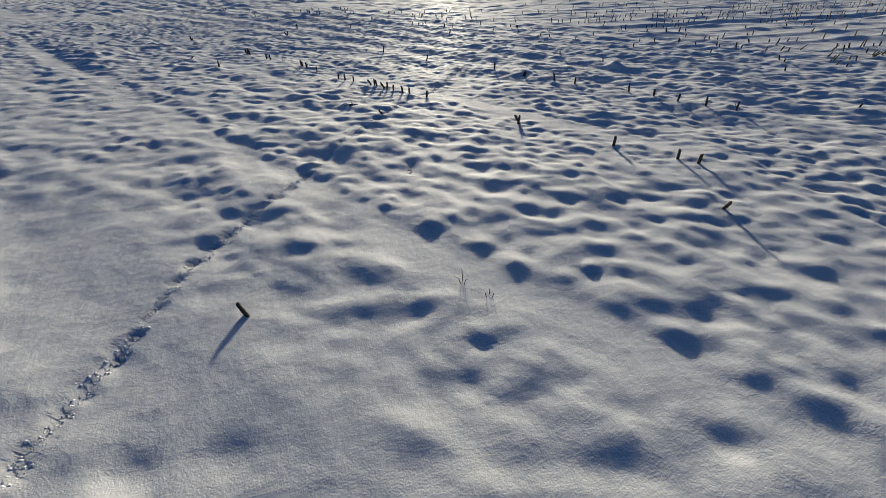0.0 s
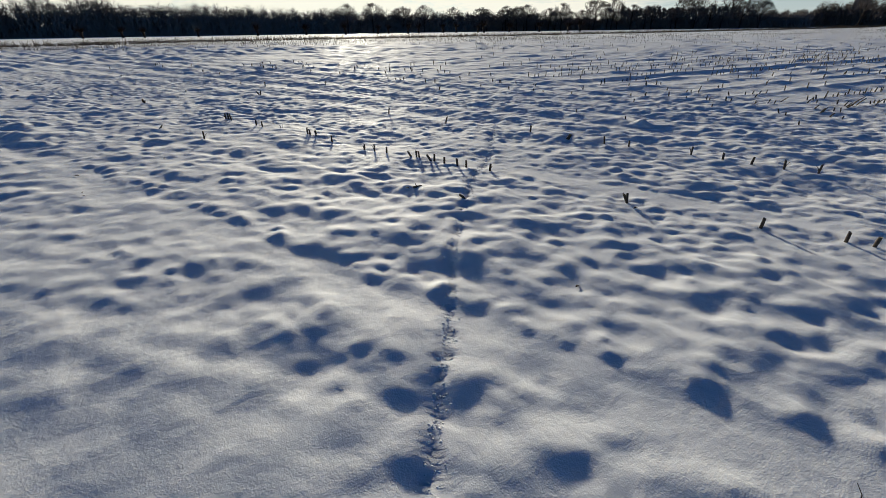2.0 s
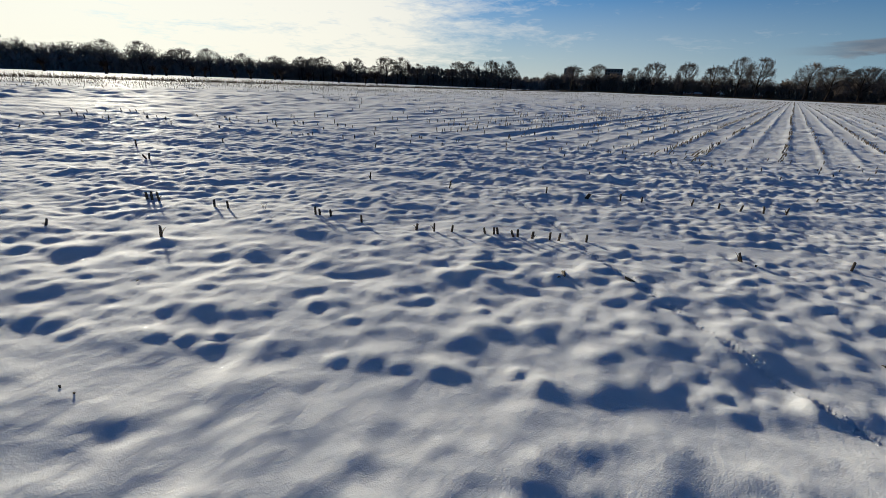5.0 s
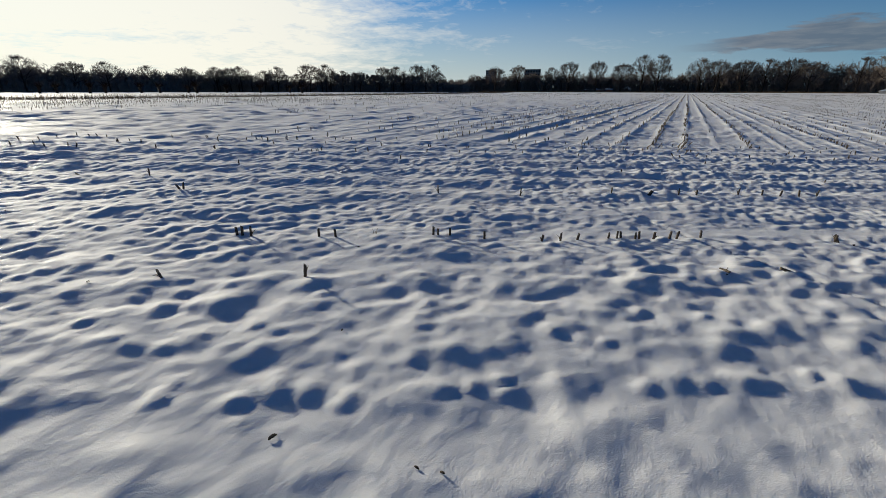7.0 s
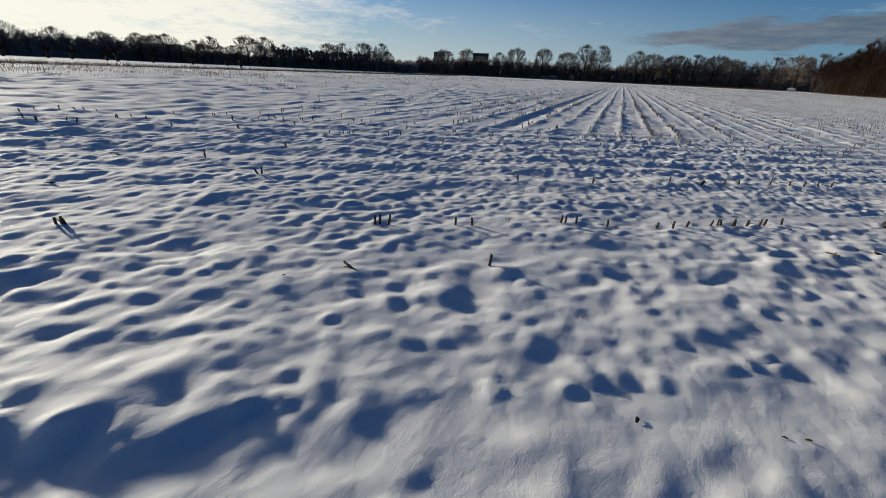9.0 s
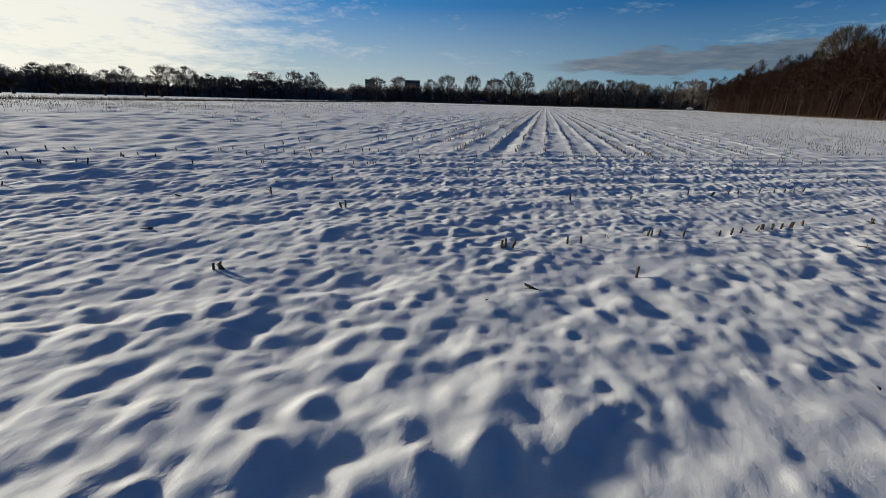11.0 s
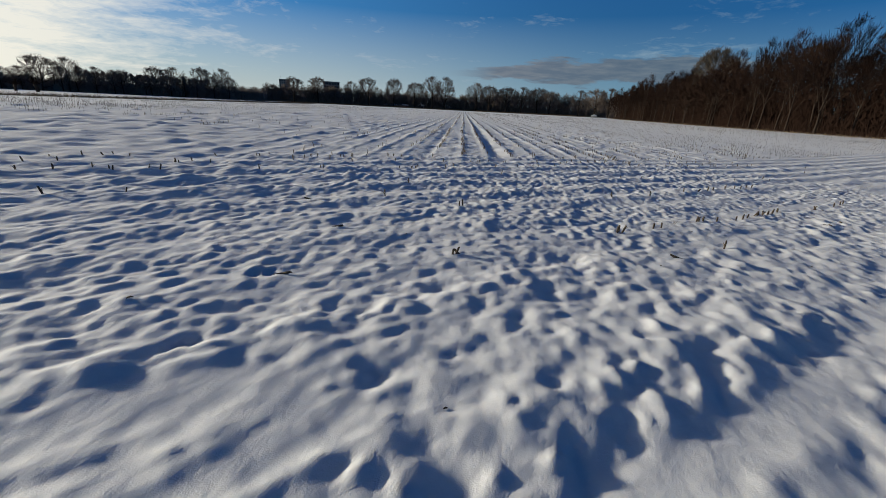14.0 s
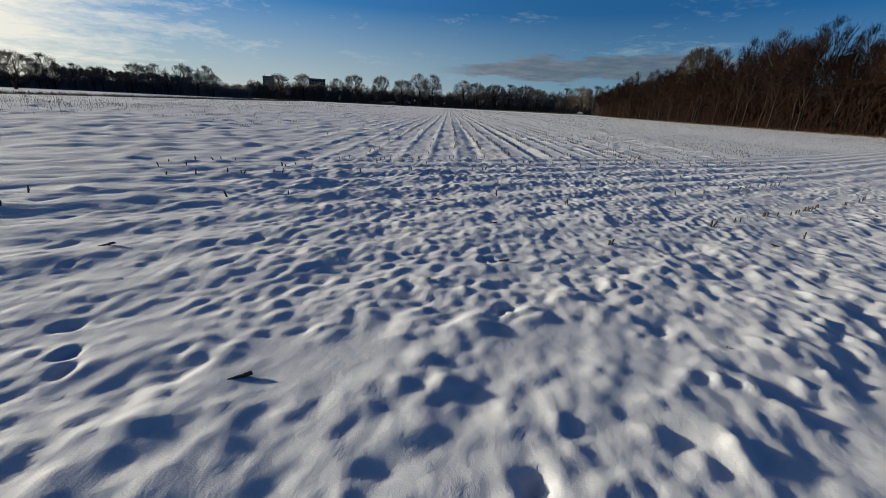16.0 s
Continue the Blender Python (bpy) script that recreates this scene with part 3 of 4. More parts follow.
def ground_z(x, y):
    v = to_uv(x, y)[1]
    i = min(max(int(np.searchsorted(GX, x)) - 1, 0), len(GX) - 2)
    j = min(max(int(np.searchsorted(GV, v)) - 1, 0), len(GV) - 2)
    a, b = (x - GX[i]) / (GX[i + 1] - GX[i]), (v - GV[j]) / (GV[j + 1] - GV[j])
    h = HEIGHT[j:j + 2, i:i + 2]
    return float((h[0, 0] * (1 - a) + h[0, 1] * a) * (1 - b) + (h[1, 0] * (1 - a) + h[1, 1] * a) * b)


def build_ground():
    nv, nu = U2.shape
    co = np.stack([X2, Y2, HEIGHT], axis=-1).reshape(-1, 3).astype(np.float32)
    idx = np.arange(nv * nu, dtype=np.int32).reshape(nv, nu)
    quads = np.stack([idx[:-1, :-1], idx[:-1, 1:], idx[1:, 1:], idx[1:, :-1]], axis=-1).reshape(-1)
    count = len(quads) // 4
    me = bpy.data.meshes.new("ground")
    me.vertices.add(len(co))
    me.vertices.foreach_set("co", co.ravel())
    me.loops.add(len(quads))
    me.loops.foreach_set("vertex_index", quads)
    me.polygons.add(count)
    me.polygons.foreach_set("loop_start", np.arange(0, count * 4, 4, dtype=np.int32))
    me.update(calc_edges=True)
    me.shade_smooth()
    me.materials.append(SNOW)
    tagged(new("ground", me), "snow-covered harvested maize field with buried clods and ridges", "snow field", kind="structure")


build_ground()


# ---- maize stubble ----
def stub_thing(name, height, radius, seed, sheaths=1, label="", cut=0.5):
    """A cut maize stalk: ribbed hollow stem with a node, a paler slanting cut and torn leaf sheaths. It stands a little deep in the snow."""
    rnd = random.Random(seed)
    root = new(name)
    tagged(root, label, "maize stub", "maize stubble of the field")
    deep = 0.07
    sides = 9
    prof = [(-deep, 1.08), (0.0, 1.02), (height * 0.36, 0.97), (height * 0.40, 1.16), (height * 0.44, 1.0), (height * 0.93, 0.92)]
    v, f = [], []
    for z, k in prof:
        for i in range(sides):
            t = 2 * math.pi * i / sides
            rib = 1 + 0.07 * math.sin(3 * t + seed) + rnd.uniform(-0.03, 0.03)
            zz = z + (cut * radius * math.cos(t) if z == prof[-1][0] else 0.0)
            v.append((math.cos(t) * radius * k * rib, math.sin(t) * radius * k * rib * 0.88, zz))
    for j in range(len(prof) - 1):
        for i in range(sides):
            a, b = j * sides + i, j * sides + (i + 1) % sides
            f.append((a, b, b + sides, a + sides))
    mesh_object("stalk", v, f, STALK, root, smooth=True)
    top = prof[-1][0]
    ring = [(math.cos(2 * math.pi * i / sides) * radius * 0.90, math.sin(2 * math.pi * i / sides) * radius * 0.79,
             top + cut * radius * math.cos(2 * math.pi * i / sides) - 0.001) for i in range(sides)]
    ring.append((0, 0, top - radius * 0.35))
    mesh_object("cut_face", ring, [(i, (i + 1) % sides, sides) for i in range(sides)], PITH, root, "pale frayed pith")
    for s in range(sheaths):
        t = Tubes()
        a = rnd.uniform(0, 6.28)
        out = Vector((math.cos(a), math.sin(a), 0))
        z0 = height * rnd.uniform(0.2, 0.5)
        pts = [out * radius * 0.9 + Vector((0, 0, z0)), out * radius * 1.9 + Vector((0, 0, z0 + height * 0.28)),
               out * radius * rnd.uniform(2.6, 4.4) + Vector((0, 0, z0 + height * rnd.uniform(0.2, 0.5)))]
        t.tube(pts, [radius * 0.42, radius * 0.34, radius * 0.08], 5, True)
        mesh_object("leaf_sheath", t.v, t.f, SHEATH, root, smooth=True)
    return root


OLD = "short cut maize stalk poking dark out of the snow"
kinds = [stub_thing("maize_stub", 0.095, 0.013, 1, 0, OLD), stub_thing("maize_stub", 0.105, 0.013, 2, 0, OLD),
         stub_thing("maize_stub", 0.12, 0.012, 3, 1, OLD, 0.9), stub_thing("maize_stub", 0.092, 0.0135, 4, 1, OLD, 0.2)]
used_kinds = [False] * len(kinds)


def stand(kind, x, y, tilt_x=0.0, tilt_y=0.0, turn=0.0, size=1.0, label=""):
    m = pose(x, y, ground_z(x, y), tilt_x, tilt_y, turn) @ Matrix.Diagonal((0.5 + 0.5 * size, 0.5 + 0.5 * size, size, 1))
    if used_kinds[kind]:
        ob = copy_thing(kinds[kind], m)
    else:
        ob = kinds[kind]
        ob.matrix_basis = m
        used_kinds[kind] = True
    if label:
        ob["label"] = label
    return ob


# the nearest row: x, y, kind, lean along x
for x, y, k, lean in ((-2.29, -1.47, 3, 4), (-2.26, -1.44, 1, -3), (-2.20, -1.40, 2, -18),
                      (-1.70, -1.09, 1, 2), (-1.57, -1.02, 1, 3), (-0.86, -0.52, 0, -6), (-0.82, -0.50, 0, 2),
                      (-0.73, -0.44, 3, -5), (-0.45, -0.30, 1, 1), (0.00, -0.02, 3, -9), (0.15, 0.06, 2, 2),
                      (0.28, 0.16, 0, -10), (0.52, 0.36, 1, -32), (0.59, 0.40, 1, 2), (0.62, 0.42, 0, 10)):
    stand(k, x, y, 0, lean, random.uniform(0, 360), 0.85)
for x, y, k, lean in ((0.74, 0.50, 1, -33), (0.77, 0.53, 0, -8), (0.89, 0.59, 3, 3), (1.02, 0.68, 1, 10), (1.08, 0.75, 1, 7),
                      (1.28, 0.91, 3, 7), (2.42, 1.56, 2, 30), (2.44, 1.54, 1, -30), (3.20, 2.06, 1, -2), (3.58, 2.36, 0, 2),
                      (3.70, 2.44, 0, 4), (4.30, 2.09, 1, -38), (-1.20, -1.72, 2, -6)):
    stand(k, x, y, 0, lean, random.uniform(0, 360), 0.95)
for x, y, k, lean in ((-4.18, -2.76, 0, 8), (-4.15, -2.74, 2, 20), (-4.13, -2.73, 0, 44)):
    stand(k, x, y, 0, lean, random.uniform(0, 360), 0.72)
# the second row
for x, y, k, lean in ((-1.57, 0.80, 2, -14), (-0.69, 1.35, 2, 16), (0.29, 2.10, 1, -3), (0.71, 2.35, 0, -30), (0.73, 2.36, 0, 25),
                      (1.06, 2.62, 2, 10), (1.27, 2.79, 3, 2), (1.77, 3.20, 2, 8), (2.05, 3.32, 0, 5), (2.27, 3.45, 1, 6),
                      (2.50, 3.60, 2, 8), (2.72, 3.76, 2, 8), (-4.14, -0.90, 0, -30), (-4.10, -0.88, 1, 12), (-5.15, -0.72, 2, -8),
                      (-7.40, 1.75, 2, -3), (-6.95, 2.60, 2, -2)):
    stand(k, x, y, 0, lean, random.uniform(0, 360), 0.95)
# stalks that lie or lean in the snow
for x, y, k, lean, turn in ((-1.98, -2.27, 2, -74, -15), (4.50, -0.62, 1, -52, 40), (1.42, 0.08, 3, -80, 120), (1.86, 0.33, 1, -70, 20),
                            (-5.41, -3.44, 2, 78, 10), (-6.86, -5.29, 3, 82, 30), (-6.01, -1.17, 2, -75, 5),
                            (-5.37, -2.21, 1, 80, 15), (-8.64, -3.84, 2, 76, 25)):
    stand(k, x, y, 0, lean, turn, 0.8, "broken maize stalk lying half sunk in snow")

# loose rows of the headland, thinly broken through the snow
count = 0
for r in (6, 7, 8, 5, 4, 3):
    v = r * 0.785
    u = -9.0 if r > 5 else -14.0
    while u < (12 if r > 5 else 9):
        u += random.expovariate(1 / (3.4 if r < 6 else 0.55))
        x, y = to_xy(u, v + random.gauss(0, 0.05))
        if r < 4 and -3.0 < u < 3.0 and random.random() < 0.7:
            continue
        if count < 150:
            stand(random.choice((0, 1, 2, 2)), x, y, random.gauss(0, 6), random.gauss(0, 14), random.uniform(0, 360), random.uniform(0.5, 0.9))
            count += 1


# rows of the main field: first the nearest as single stubs, then all beyond as one mass
def row_stubs():
    near, far = [], []
    rnd = random.Random(11)
    k0, k1 = int(-95 / ROW), int(80 / ROW)
    for k in range(k0, k1):
        x0 = 0.36 + ROW * k
        dens = rnd.choice((0.12, 0.2, 0.3, 0.4, 0.6)) if abs(x0) < 8 else (rnd.choice((0.05, 0.1, 0.2, 0.5)) if x0 < 0 else rnd.choice((0.3, 0.5, 0.7, 0.9) if x0 < 20 else (0.2, 0.3, 0.45, 0.6)))
        dens = {0: 0.95, 1: 0.95, 3: 0.95, -4: 0.7, 6: 0.8, 9: 0.8, -7: 0.6}.get(k, dens)
        if -22 < x0 < -8:
            dens = 0.75 if k in (-19, -26) else 0.05
        tall = 1.0
        if x0 < -28:
            dens, tall = rnd.choice((0.25, 0.5, 0.8)), 1.6
        y = (HEAD + x0 * SU) / CU
        if x0 < -8:
            y = max(y, 9.0 + (-x0 - 14) * 0.5 if x0 > -22 else -25.0)
        gap = 0.0
        while y < 210:
            y += rnd.uniform(0.12, 0.20) * (1 + max(0.0, y - 20) / 22)
            if rnd.random() < (0.03 if tall == 1.0 else 0.10):
                gap = rnd.uniform(0.5, 2.5)
            gap -= 0.16
            if gap > 0 or rnd.random() > dens:
                continue
            item = (x0 + rnd.gauss(0, 0.03) + 0.05 * math.sin(y * 0.23 + k), y, rnd.uniform(0.5, 1.15) * tall, rnd.gauss(0, 9), rnd.gauss(0, 9))
            (near if len(near) < 90 and abs(x0 - 1.0) < 5 and y < 15 and rnd.random() < 0.5 else far).append(item)
    return near, far


near_stubs, far_stubs = row_stubs()
for x, y, s, a, b in near_stubs:
    stand(random.choice((0, 1, 2, 3)), x, y, a, b, random.uniform(0, 360), s)


def stub_mass(items):
    v, f = [], []
    for x, y, s, a, b in items:
        z = ground_z(x, y)
        far = 1 + max(0.0, math.hypot(x, y) - 30) / 90
        r, h = 0.012 * far, 0.105 * s
        lx, ly = math.tan(radians(b)) * h, -math.tan(radians(a)) * h
        n = len(v)
        for zz, k, o in ((-0.05, 1.1, 0.0), (h, 0.85, 1.0)):
            for i in range(3):
                t = 2.094 * i + s
                v.append((x + math.cos(t) * r * k + lx * o, y + math.sin(t) * r * k + ly * o, z + zz))
        f += [(n + i, n + (i + 1) % 3, n + 3 + (i + 1) % 3, n + 3 + i) for i in range(3)] + [(n + 3, n + 4, n + 5)]
    ob = mesh_object("maize_stubble", v, f, STUBBLE)
    tagged(ob, "long rows of brown maize stubble in snow", "maize stubble", kind="stuff")


stub_mass(far_stubs)


# ---- trees ----
def tree_thing(name, height, spread, seed, label, group, bark, twigs, stem=0.32, twig_min=0.03, crown_from=0.3, limbs=15, fork=(7, 6, 4), vase=0.0, rise=0.0):
    """A bare broad-leaved tree: tapered trunk and limbs that fork into twigs, within a domed crown."""
    rnd = random.Random(seed)
    t, thin = Tubes(), Tubes()
    pts, radii = [], []
    p = Vector((0, 0, -0.3))
    for i in range(7):
        q = i / 6
        pts.append(p.copy())
        radii.append(stem * (1 - 0.85 * q) * (1.25 if i == 0 else 1))
        p = p + Vector((rnd.gauss(0, 0.008) * height, rnd.gauss(0, 0.008) * height, height * 0.80 / 6))
    t.tube(pts, radii, 7)
    low = crown_from * 0.25
    mid = Vector((0, 0, height * (0.92 + low) / 2))
    w, hz = height * spread * 0.92, height * (0.92 - low) / 2
    lobes = [rnd.uniform(0, 6.28) for _ in range(3)]

    def dome(p, most):
        """Keeps a point inside the crown."""
        d = p - mid
        a = math.atan2(d.y, d.x)
        wide = w * (1 + 0.13 * math.sin(3 * a + lobes[0]) + 0.10 * math.sin(5 * a + 3 * d.z / hz + lobes[1]) + 0.10 * math.sin(2 * a + 5 * d.z / hz + lobes[2]))
        wide *= 1 + vase * max(-0.7, min(0.7, d.z / hz))
        k = math.sqrt((d.x / wide) ** 2 + (d.y / wide) ** 2 + (d.z / hz) ** 2)
        return mid + d * (most / k) if k > most else p

    def grow(p, end, radius, level, sag):
        bend = (end - p).length * 0.13
        m = p.lerp(end, 0.5) + Vector((rnd.gauss(0, bend), rnd.gauss(0, bend), rnd.gauss(sag, bend)))
        path = [p, m, end] if level < 3 else [p, end]
        rr = [radius, max(radius * 0.7, twig_min), max(radius * 0.4, twig_min * 0.7)] if level < 3 else [max(radius, twig_min), twig_min * 0.5]
        (t if level < 2 else thin).tube(path, rr, 5 if level == 1 else 3)
        if level > 3:
            return
        reach = w * (0.56, 0.34, 0.19)[level - 1]
        for i in range(fork[level - 1]):
            q = 0.25 + 0.75 * (i + rnd.random()) / fork[level - 1]
            at = p.lerp(m, q * 2) if q < 0.5 else m.lerp(end, q * 2 - 1)
            out = (at - mid) / w
            d = ((end - p).normalized() * 1.0 + out * 0.7 + Vector((rnd.gauss(0, 0.6), rnd.gauss(0, 0.6), rnd.gauss(0.15 + rise, 0.45)))).normalized()
            grow(at, dome(at + d * reach * rnd.uniform(0.6, 1.2), (0.94, 1.02, 1.08)[level - 1] * rnd.uniform(0.84, 1.05)), radius * 0.5, level + 1, 0.0)

    for i in range(limbs):
        q = crown_from * 0.9 + (0.92 - crown_from * 0.9) * (i + rnd.random()) / limbs
        at = pts[min(int(q * 6), 5)].lerp(pts[min(int(q * 6) + 1, 6)], (q * 6) % 1)
        a = i * 2.4 + rnd.uniform(-0.4, 0.4)
        e = rnd.uniform(-0.65, 0.45) * (1 - 0.5 * rise) + 1.15 * q + 0.75 * rise
        d = Vector((math.cos(a) * math.cos(e), math.sin(a) * math.cos(e), math.sin(e)))
        grow(at, dome(mid + Vector((d.x * w, d.y * w, d.z * hz)) * rnd.uniform(0.55, 0.95), 0.9), stem * (0.36 - 0.18 * q), 1, height * 0.02)
    root = new(name)
    tagged(root, label, "tree", group)
    mesh_object("trunk", t.v, t.f, bark, root, smooth=True)
    mesh_object("crown", thin.v, thin.f, twigs, root)
    return root


def scaled(x, y, s, turn, z=0.0, sz=None):
    return pose(x, y, z, 0, 0, turn) @ Matrix.Diagonal((s, s, sz or s, 1))


def ray_place(az, dist):
    return -3.0 + dist * math.sin(radians(az)), -5.5 + dist * math.cos(radians(az))


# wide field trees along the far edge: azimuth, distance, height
oak_a = tree_thing("field_tree", 20, 0.60, 21, "broad bare oak standing before the far hedge", "trees of the far hedge", BARK, HAZED_BROWN_TWIG, 0.62, 0.06, 0.16, 16, (5, 5, 3), 0.15)
oak_b = tree_thing("field_tree", 18, 0.55, 22, "rounded bare tree standing in the far hedge", "trees of the far hedge", BARK, HAZED_BROWN_TWIG, 0.52, 0.06, 0.12, 16, (5, 5, 3), 0.10)
oak_c = tree_thing("field_tree", 19, 0.20, 23, "slender bare tree standing in the far hedge", "trees of the far hedge", BARK, HAZED_BROWN_TWIG, 0.34, 0.10, 0.16, 16, (6, 5, 3), 0.5, 0.6)
first = {oak_a: True, oak_b: True, oak_c: True}


def plant(kind, az, dist, height, base_height, squat=1.0):
    x, y = ray_place(az, dist)
    s = height / base_height
    m = scaled(x, y, s * squat, random.uniform(0, 360), ground_z(x, y) - 0.1, s)
    if first[kind]:
        first[kind] = False
        kind.matrix_basis = m
        return kind
    return copy_thing(kind, m)


for kind, h0, az, dist, h, squat in ((oak_b, 18, -22.0, 400, 22.5, 0.85), (oak_b, 18, -19.1, 420, 20, 0.85), (oak_a, 20, -15.0, 440, 23.5, 0.7),
                                     (oak_b, 18, -12.8, 410, 21.5, 0.85), (oak_b, 18, -9.5, 400, 21.5, 0.72), (oak_b, 18, -6.7, 410, 20, 0.9),
                                     (oak_a, 20, -4.4, 395, 25.5, 0.9), (oak_a, 20, -2.7, 400, 25.5, 0.85), (oak_a, 20, 1.4, 400, 22.5, 0.95),
                                     (oak_b, 18, 3.1, 400, 20, 0.9), (oak_b, 18, 5.4, 400, 19.5, 1.0)):
    plant(kind, az, dist, h, h0, squat)
for kind, h0, az, dist, h, squat in ((oak_a, 20, 7.4, 395, 20.5, 1.0), (oak_b, 18, 9.4, 395, 19.5, 1.0), (oak_b, 18, 11.0, 390, 17, 1.1),
                                     (oak_a, 20, 14.6, 380, 19, 0.9), (oak_b, 18, 16.6, 370, 19, 1.0), (oak_a, 20, 18.2, 360, 20, 0.9),
                                     (oak_a, 20, -29.9, 330, 17.3, 0.85), (oak_b, 18, -32.0, 330, 16.5, 0.8), (oak_a, 20, -34.6, 330, 16.2, 0.95),
                                     (oak_b, 18, -36.3, 330, 15.0, 1.0), (oak_a, 20, -43.6, 320, 16.4, 0.9), (oak_b, 18, -45.6, 320, 15.5, 1.1),
                                     (oak_a, 20, -49.3, 310, 14.2, 1.0), (oak_b, 18, -54.6, 310, 12.6, 1.1)):
    plant(kind, az, dist, h, h0, squat)
for az in np.arange(-42.6, -36.4, 0.46):
    plant(oak_c, az + random.uniform(-0.1, 0.1), 335, random.uniform(15.6, 16.6), 19, 1.05)
for az in np.arange(-58.0, -28.5, 1.35):
    plant(random.choice((oak_a, oak_b)), az + random.uniform(-0.5, 0.5), random.uniform(312, 322), random.uniform(9.5, 12.5), 19, random.uniform(1.0, 1.3))
for az in np.arange(-35.9, -31.0, 0.55):
    plant(oak_c, az + random.uniform(-0.1, 0.1), 345, random.uniform(15.6, 17.0), 19, 1.05)
for az in np.arange(-76, -50, 3.3):
    plant(random.choice((oak_a, oak_b)), az + random.uniform(-0.6, 0.6), random.uniform(300, 330), float(np.interp(az, (-76, -50), (14.6, 12.2))) * random.uniform(0.95, 1.08), 19, 1.1)

# pollard willows on the meadow before the left wood
def pollard(seed):
    rnd = random.Random(seed)
    t, thin = Tubes(), Tubes()
    top = Vector((rnd.uniform(-0.3, 0.3), 0, 2.2))
    t.tube([Vector((0, 0, -0.2)), Vector((0.05, 0, 1.1)), top, top + Vector((0, 0, 0.5))], [0.5, 0.4, 0.55, 0.25], 8, True)
    for i in range(90):
        a, e = rnd.uniform(0, 6.28), rnd.uniform(0.25, 1.3)
        d = Vector((math.cos(a) * math.cos(e), math.sin(a) * math.cos(e), math.sin(e)))
        n = rnd.uniform(1.6, 3.0)
        thin.tube([top + d * 0.2, top + d * n * 0.5 + Vector((0, 0, 0.1)), top + d * n + Vector((0, 0, 0.35))], [0.06, 0.04, 0.015], 3)
    root = new("pollard_willow")
    tagged(root, "dark pollarded willow with a shock of rods on the meadow", "tree", "pollards on the meadow")
    mesh_object("trunk", t.v, t.f, BARK, root, smooth=True)
    mesh_object("crown", thin.v, thin.f, TWIG, root)
    return root


wil = pollard(31)
wil_first = True
for az in (-103, -99, -97.5, -92, -86, -80, -75.2, -71.6, -67.6, -66.5, -63.0, -61.6, -58.8, -57.6, -55.0, -51.0, -47.8, -46.4, -70.1):
    x, y = ray_place(az + random.uniform(-0.3, 0.3), random.uniform(195, 225))
    m = scaled(x, y, random.uniform(0.75, 1.15), random.uniform(0, 360), ground_z(x, y))
    if wil_first:
        wil.matrix_basis, wil_first = m, False
    else:
        copy_thing(wil, m)


# woods: rounded bare crowns of fine twigs over stems and brush
def woodland(label, line, rows, gap, high, wide, rods, size, mat, seed, thick, under=2.4):
    """A belt of leafless trees beside a line of points (x, y); high(t) is the height of the trees along it."""
    rnd = random.Random(seed)
    v, f = [], []
    seg = [math.dist(a, b) for a, b in zip(line, line[1:])]
    total = sum(seg)

    def rod(p, d, ln, r):
        n = len(v)
        side = d.orthogonal().normalized()
        other = d.cross(side)
        for k in range(3):
            a = k * 2.094
            q = p + (side * math.cos(a) + other * math.sin(a)) * r
            v.append((q.x, q.y, q.z))
        q = p + d * ln
        v.append((q.x, q.y, q.z))
        f.extend(((n, n + 1, n + 3), (n + 1, n + 2, n + 3), (n + 2, n, n + 3)))

    s = 0.0
    while s < total:
        s += gap * rnd.uniform(0.6, 1.4)
        i, run = 0, min(s, total - 0.01)
        while i < len(seg) - 1 and run > seg[i]:
            run -= seg[i]
            i += 1
        q = run / seg[i]
        (x0, y0), (x1, y1) = line[i], line[i + 1]
        nx, ny = -(y1 - y0) / seg[i], (x1 - x0) / seg[i]
        for row in range(rows):
            o = row * gap * 1.1 + rnd.uniform(0, gap)
            x, y = x0 + (x1 - x0) * q + nx * o + rnd.uniform(-1, 1), y0 + (y1 - y0) * q + ny * o
            g = ground_z(x, y)
            h = high(s / total) * rnd.uniform(0.80, 1.06)
            w = wide * rnd.uniform(0.75, 1.25)
            low = h * rnd.uniform(0.10, 0.30)
            mid = Vector((x, y, g + (h + low) / 2))
            rod(Vector((x, y, g - 0.3)), Vector((rnd.gauss(0, 0.05), rnd.gauss(0, 0.05), 1)).normalized(), h * 0.8, 0.2)
            for _ in range(rods):
                d = Vector((rnd.gauss(0, 1), rnd.gauss(0, 1), rnd.gauss(0, 1))).normalized()
                k = rnd.random() ** 0.55
                p = mid + Vector((d.x * w, d.y * w, d.z * (h - low) / 2)) * k * 0.88
                way = (d + Vector((rnd.gauss(0, 0.5), rnd.gauss(0, 0.5), 0.35 + rnd.gauss(0, 0.4)))).normalized()
                rod(p, way, size * rnd.uniform(0.5, 1.3) * (1.3 - 0.92 * k), thick * rnd.uniform(0.6, 1.3) * (1.9 - 1.05 * k))
            for _ in range(int(rods * 0.7)):
                p = Vector((x + rnd.uniform(-1, 1) * gap * 0.7, y + rnd.uniform(-1, 1) * gap * 0.7, g - 0.2 + rnd.random() ** 1.6 * h * 0.5))
                rod(p, Vector((rnd.gauss(0, 0.4), rnd.gauss(0, 0.4), 1)).normalized(), size * rnd.uniform(0.8, 1.8), thick * under)
    tagged(mesh_object("woodland", v, f, mat), label, "woodland", kind="stuff")


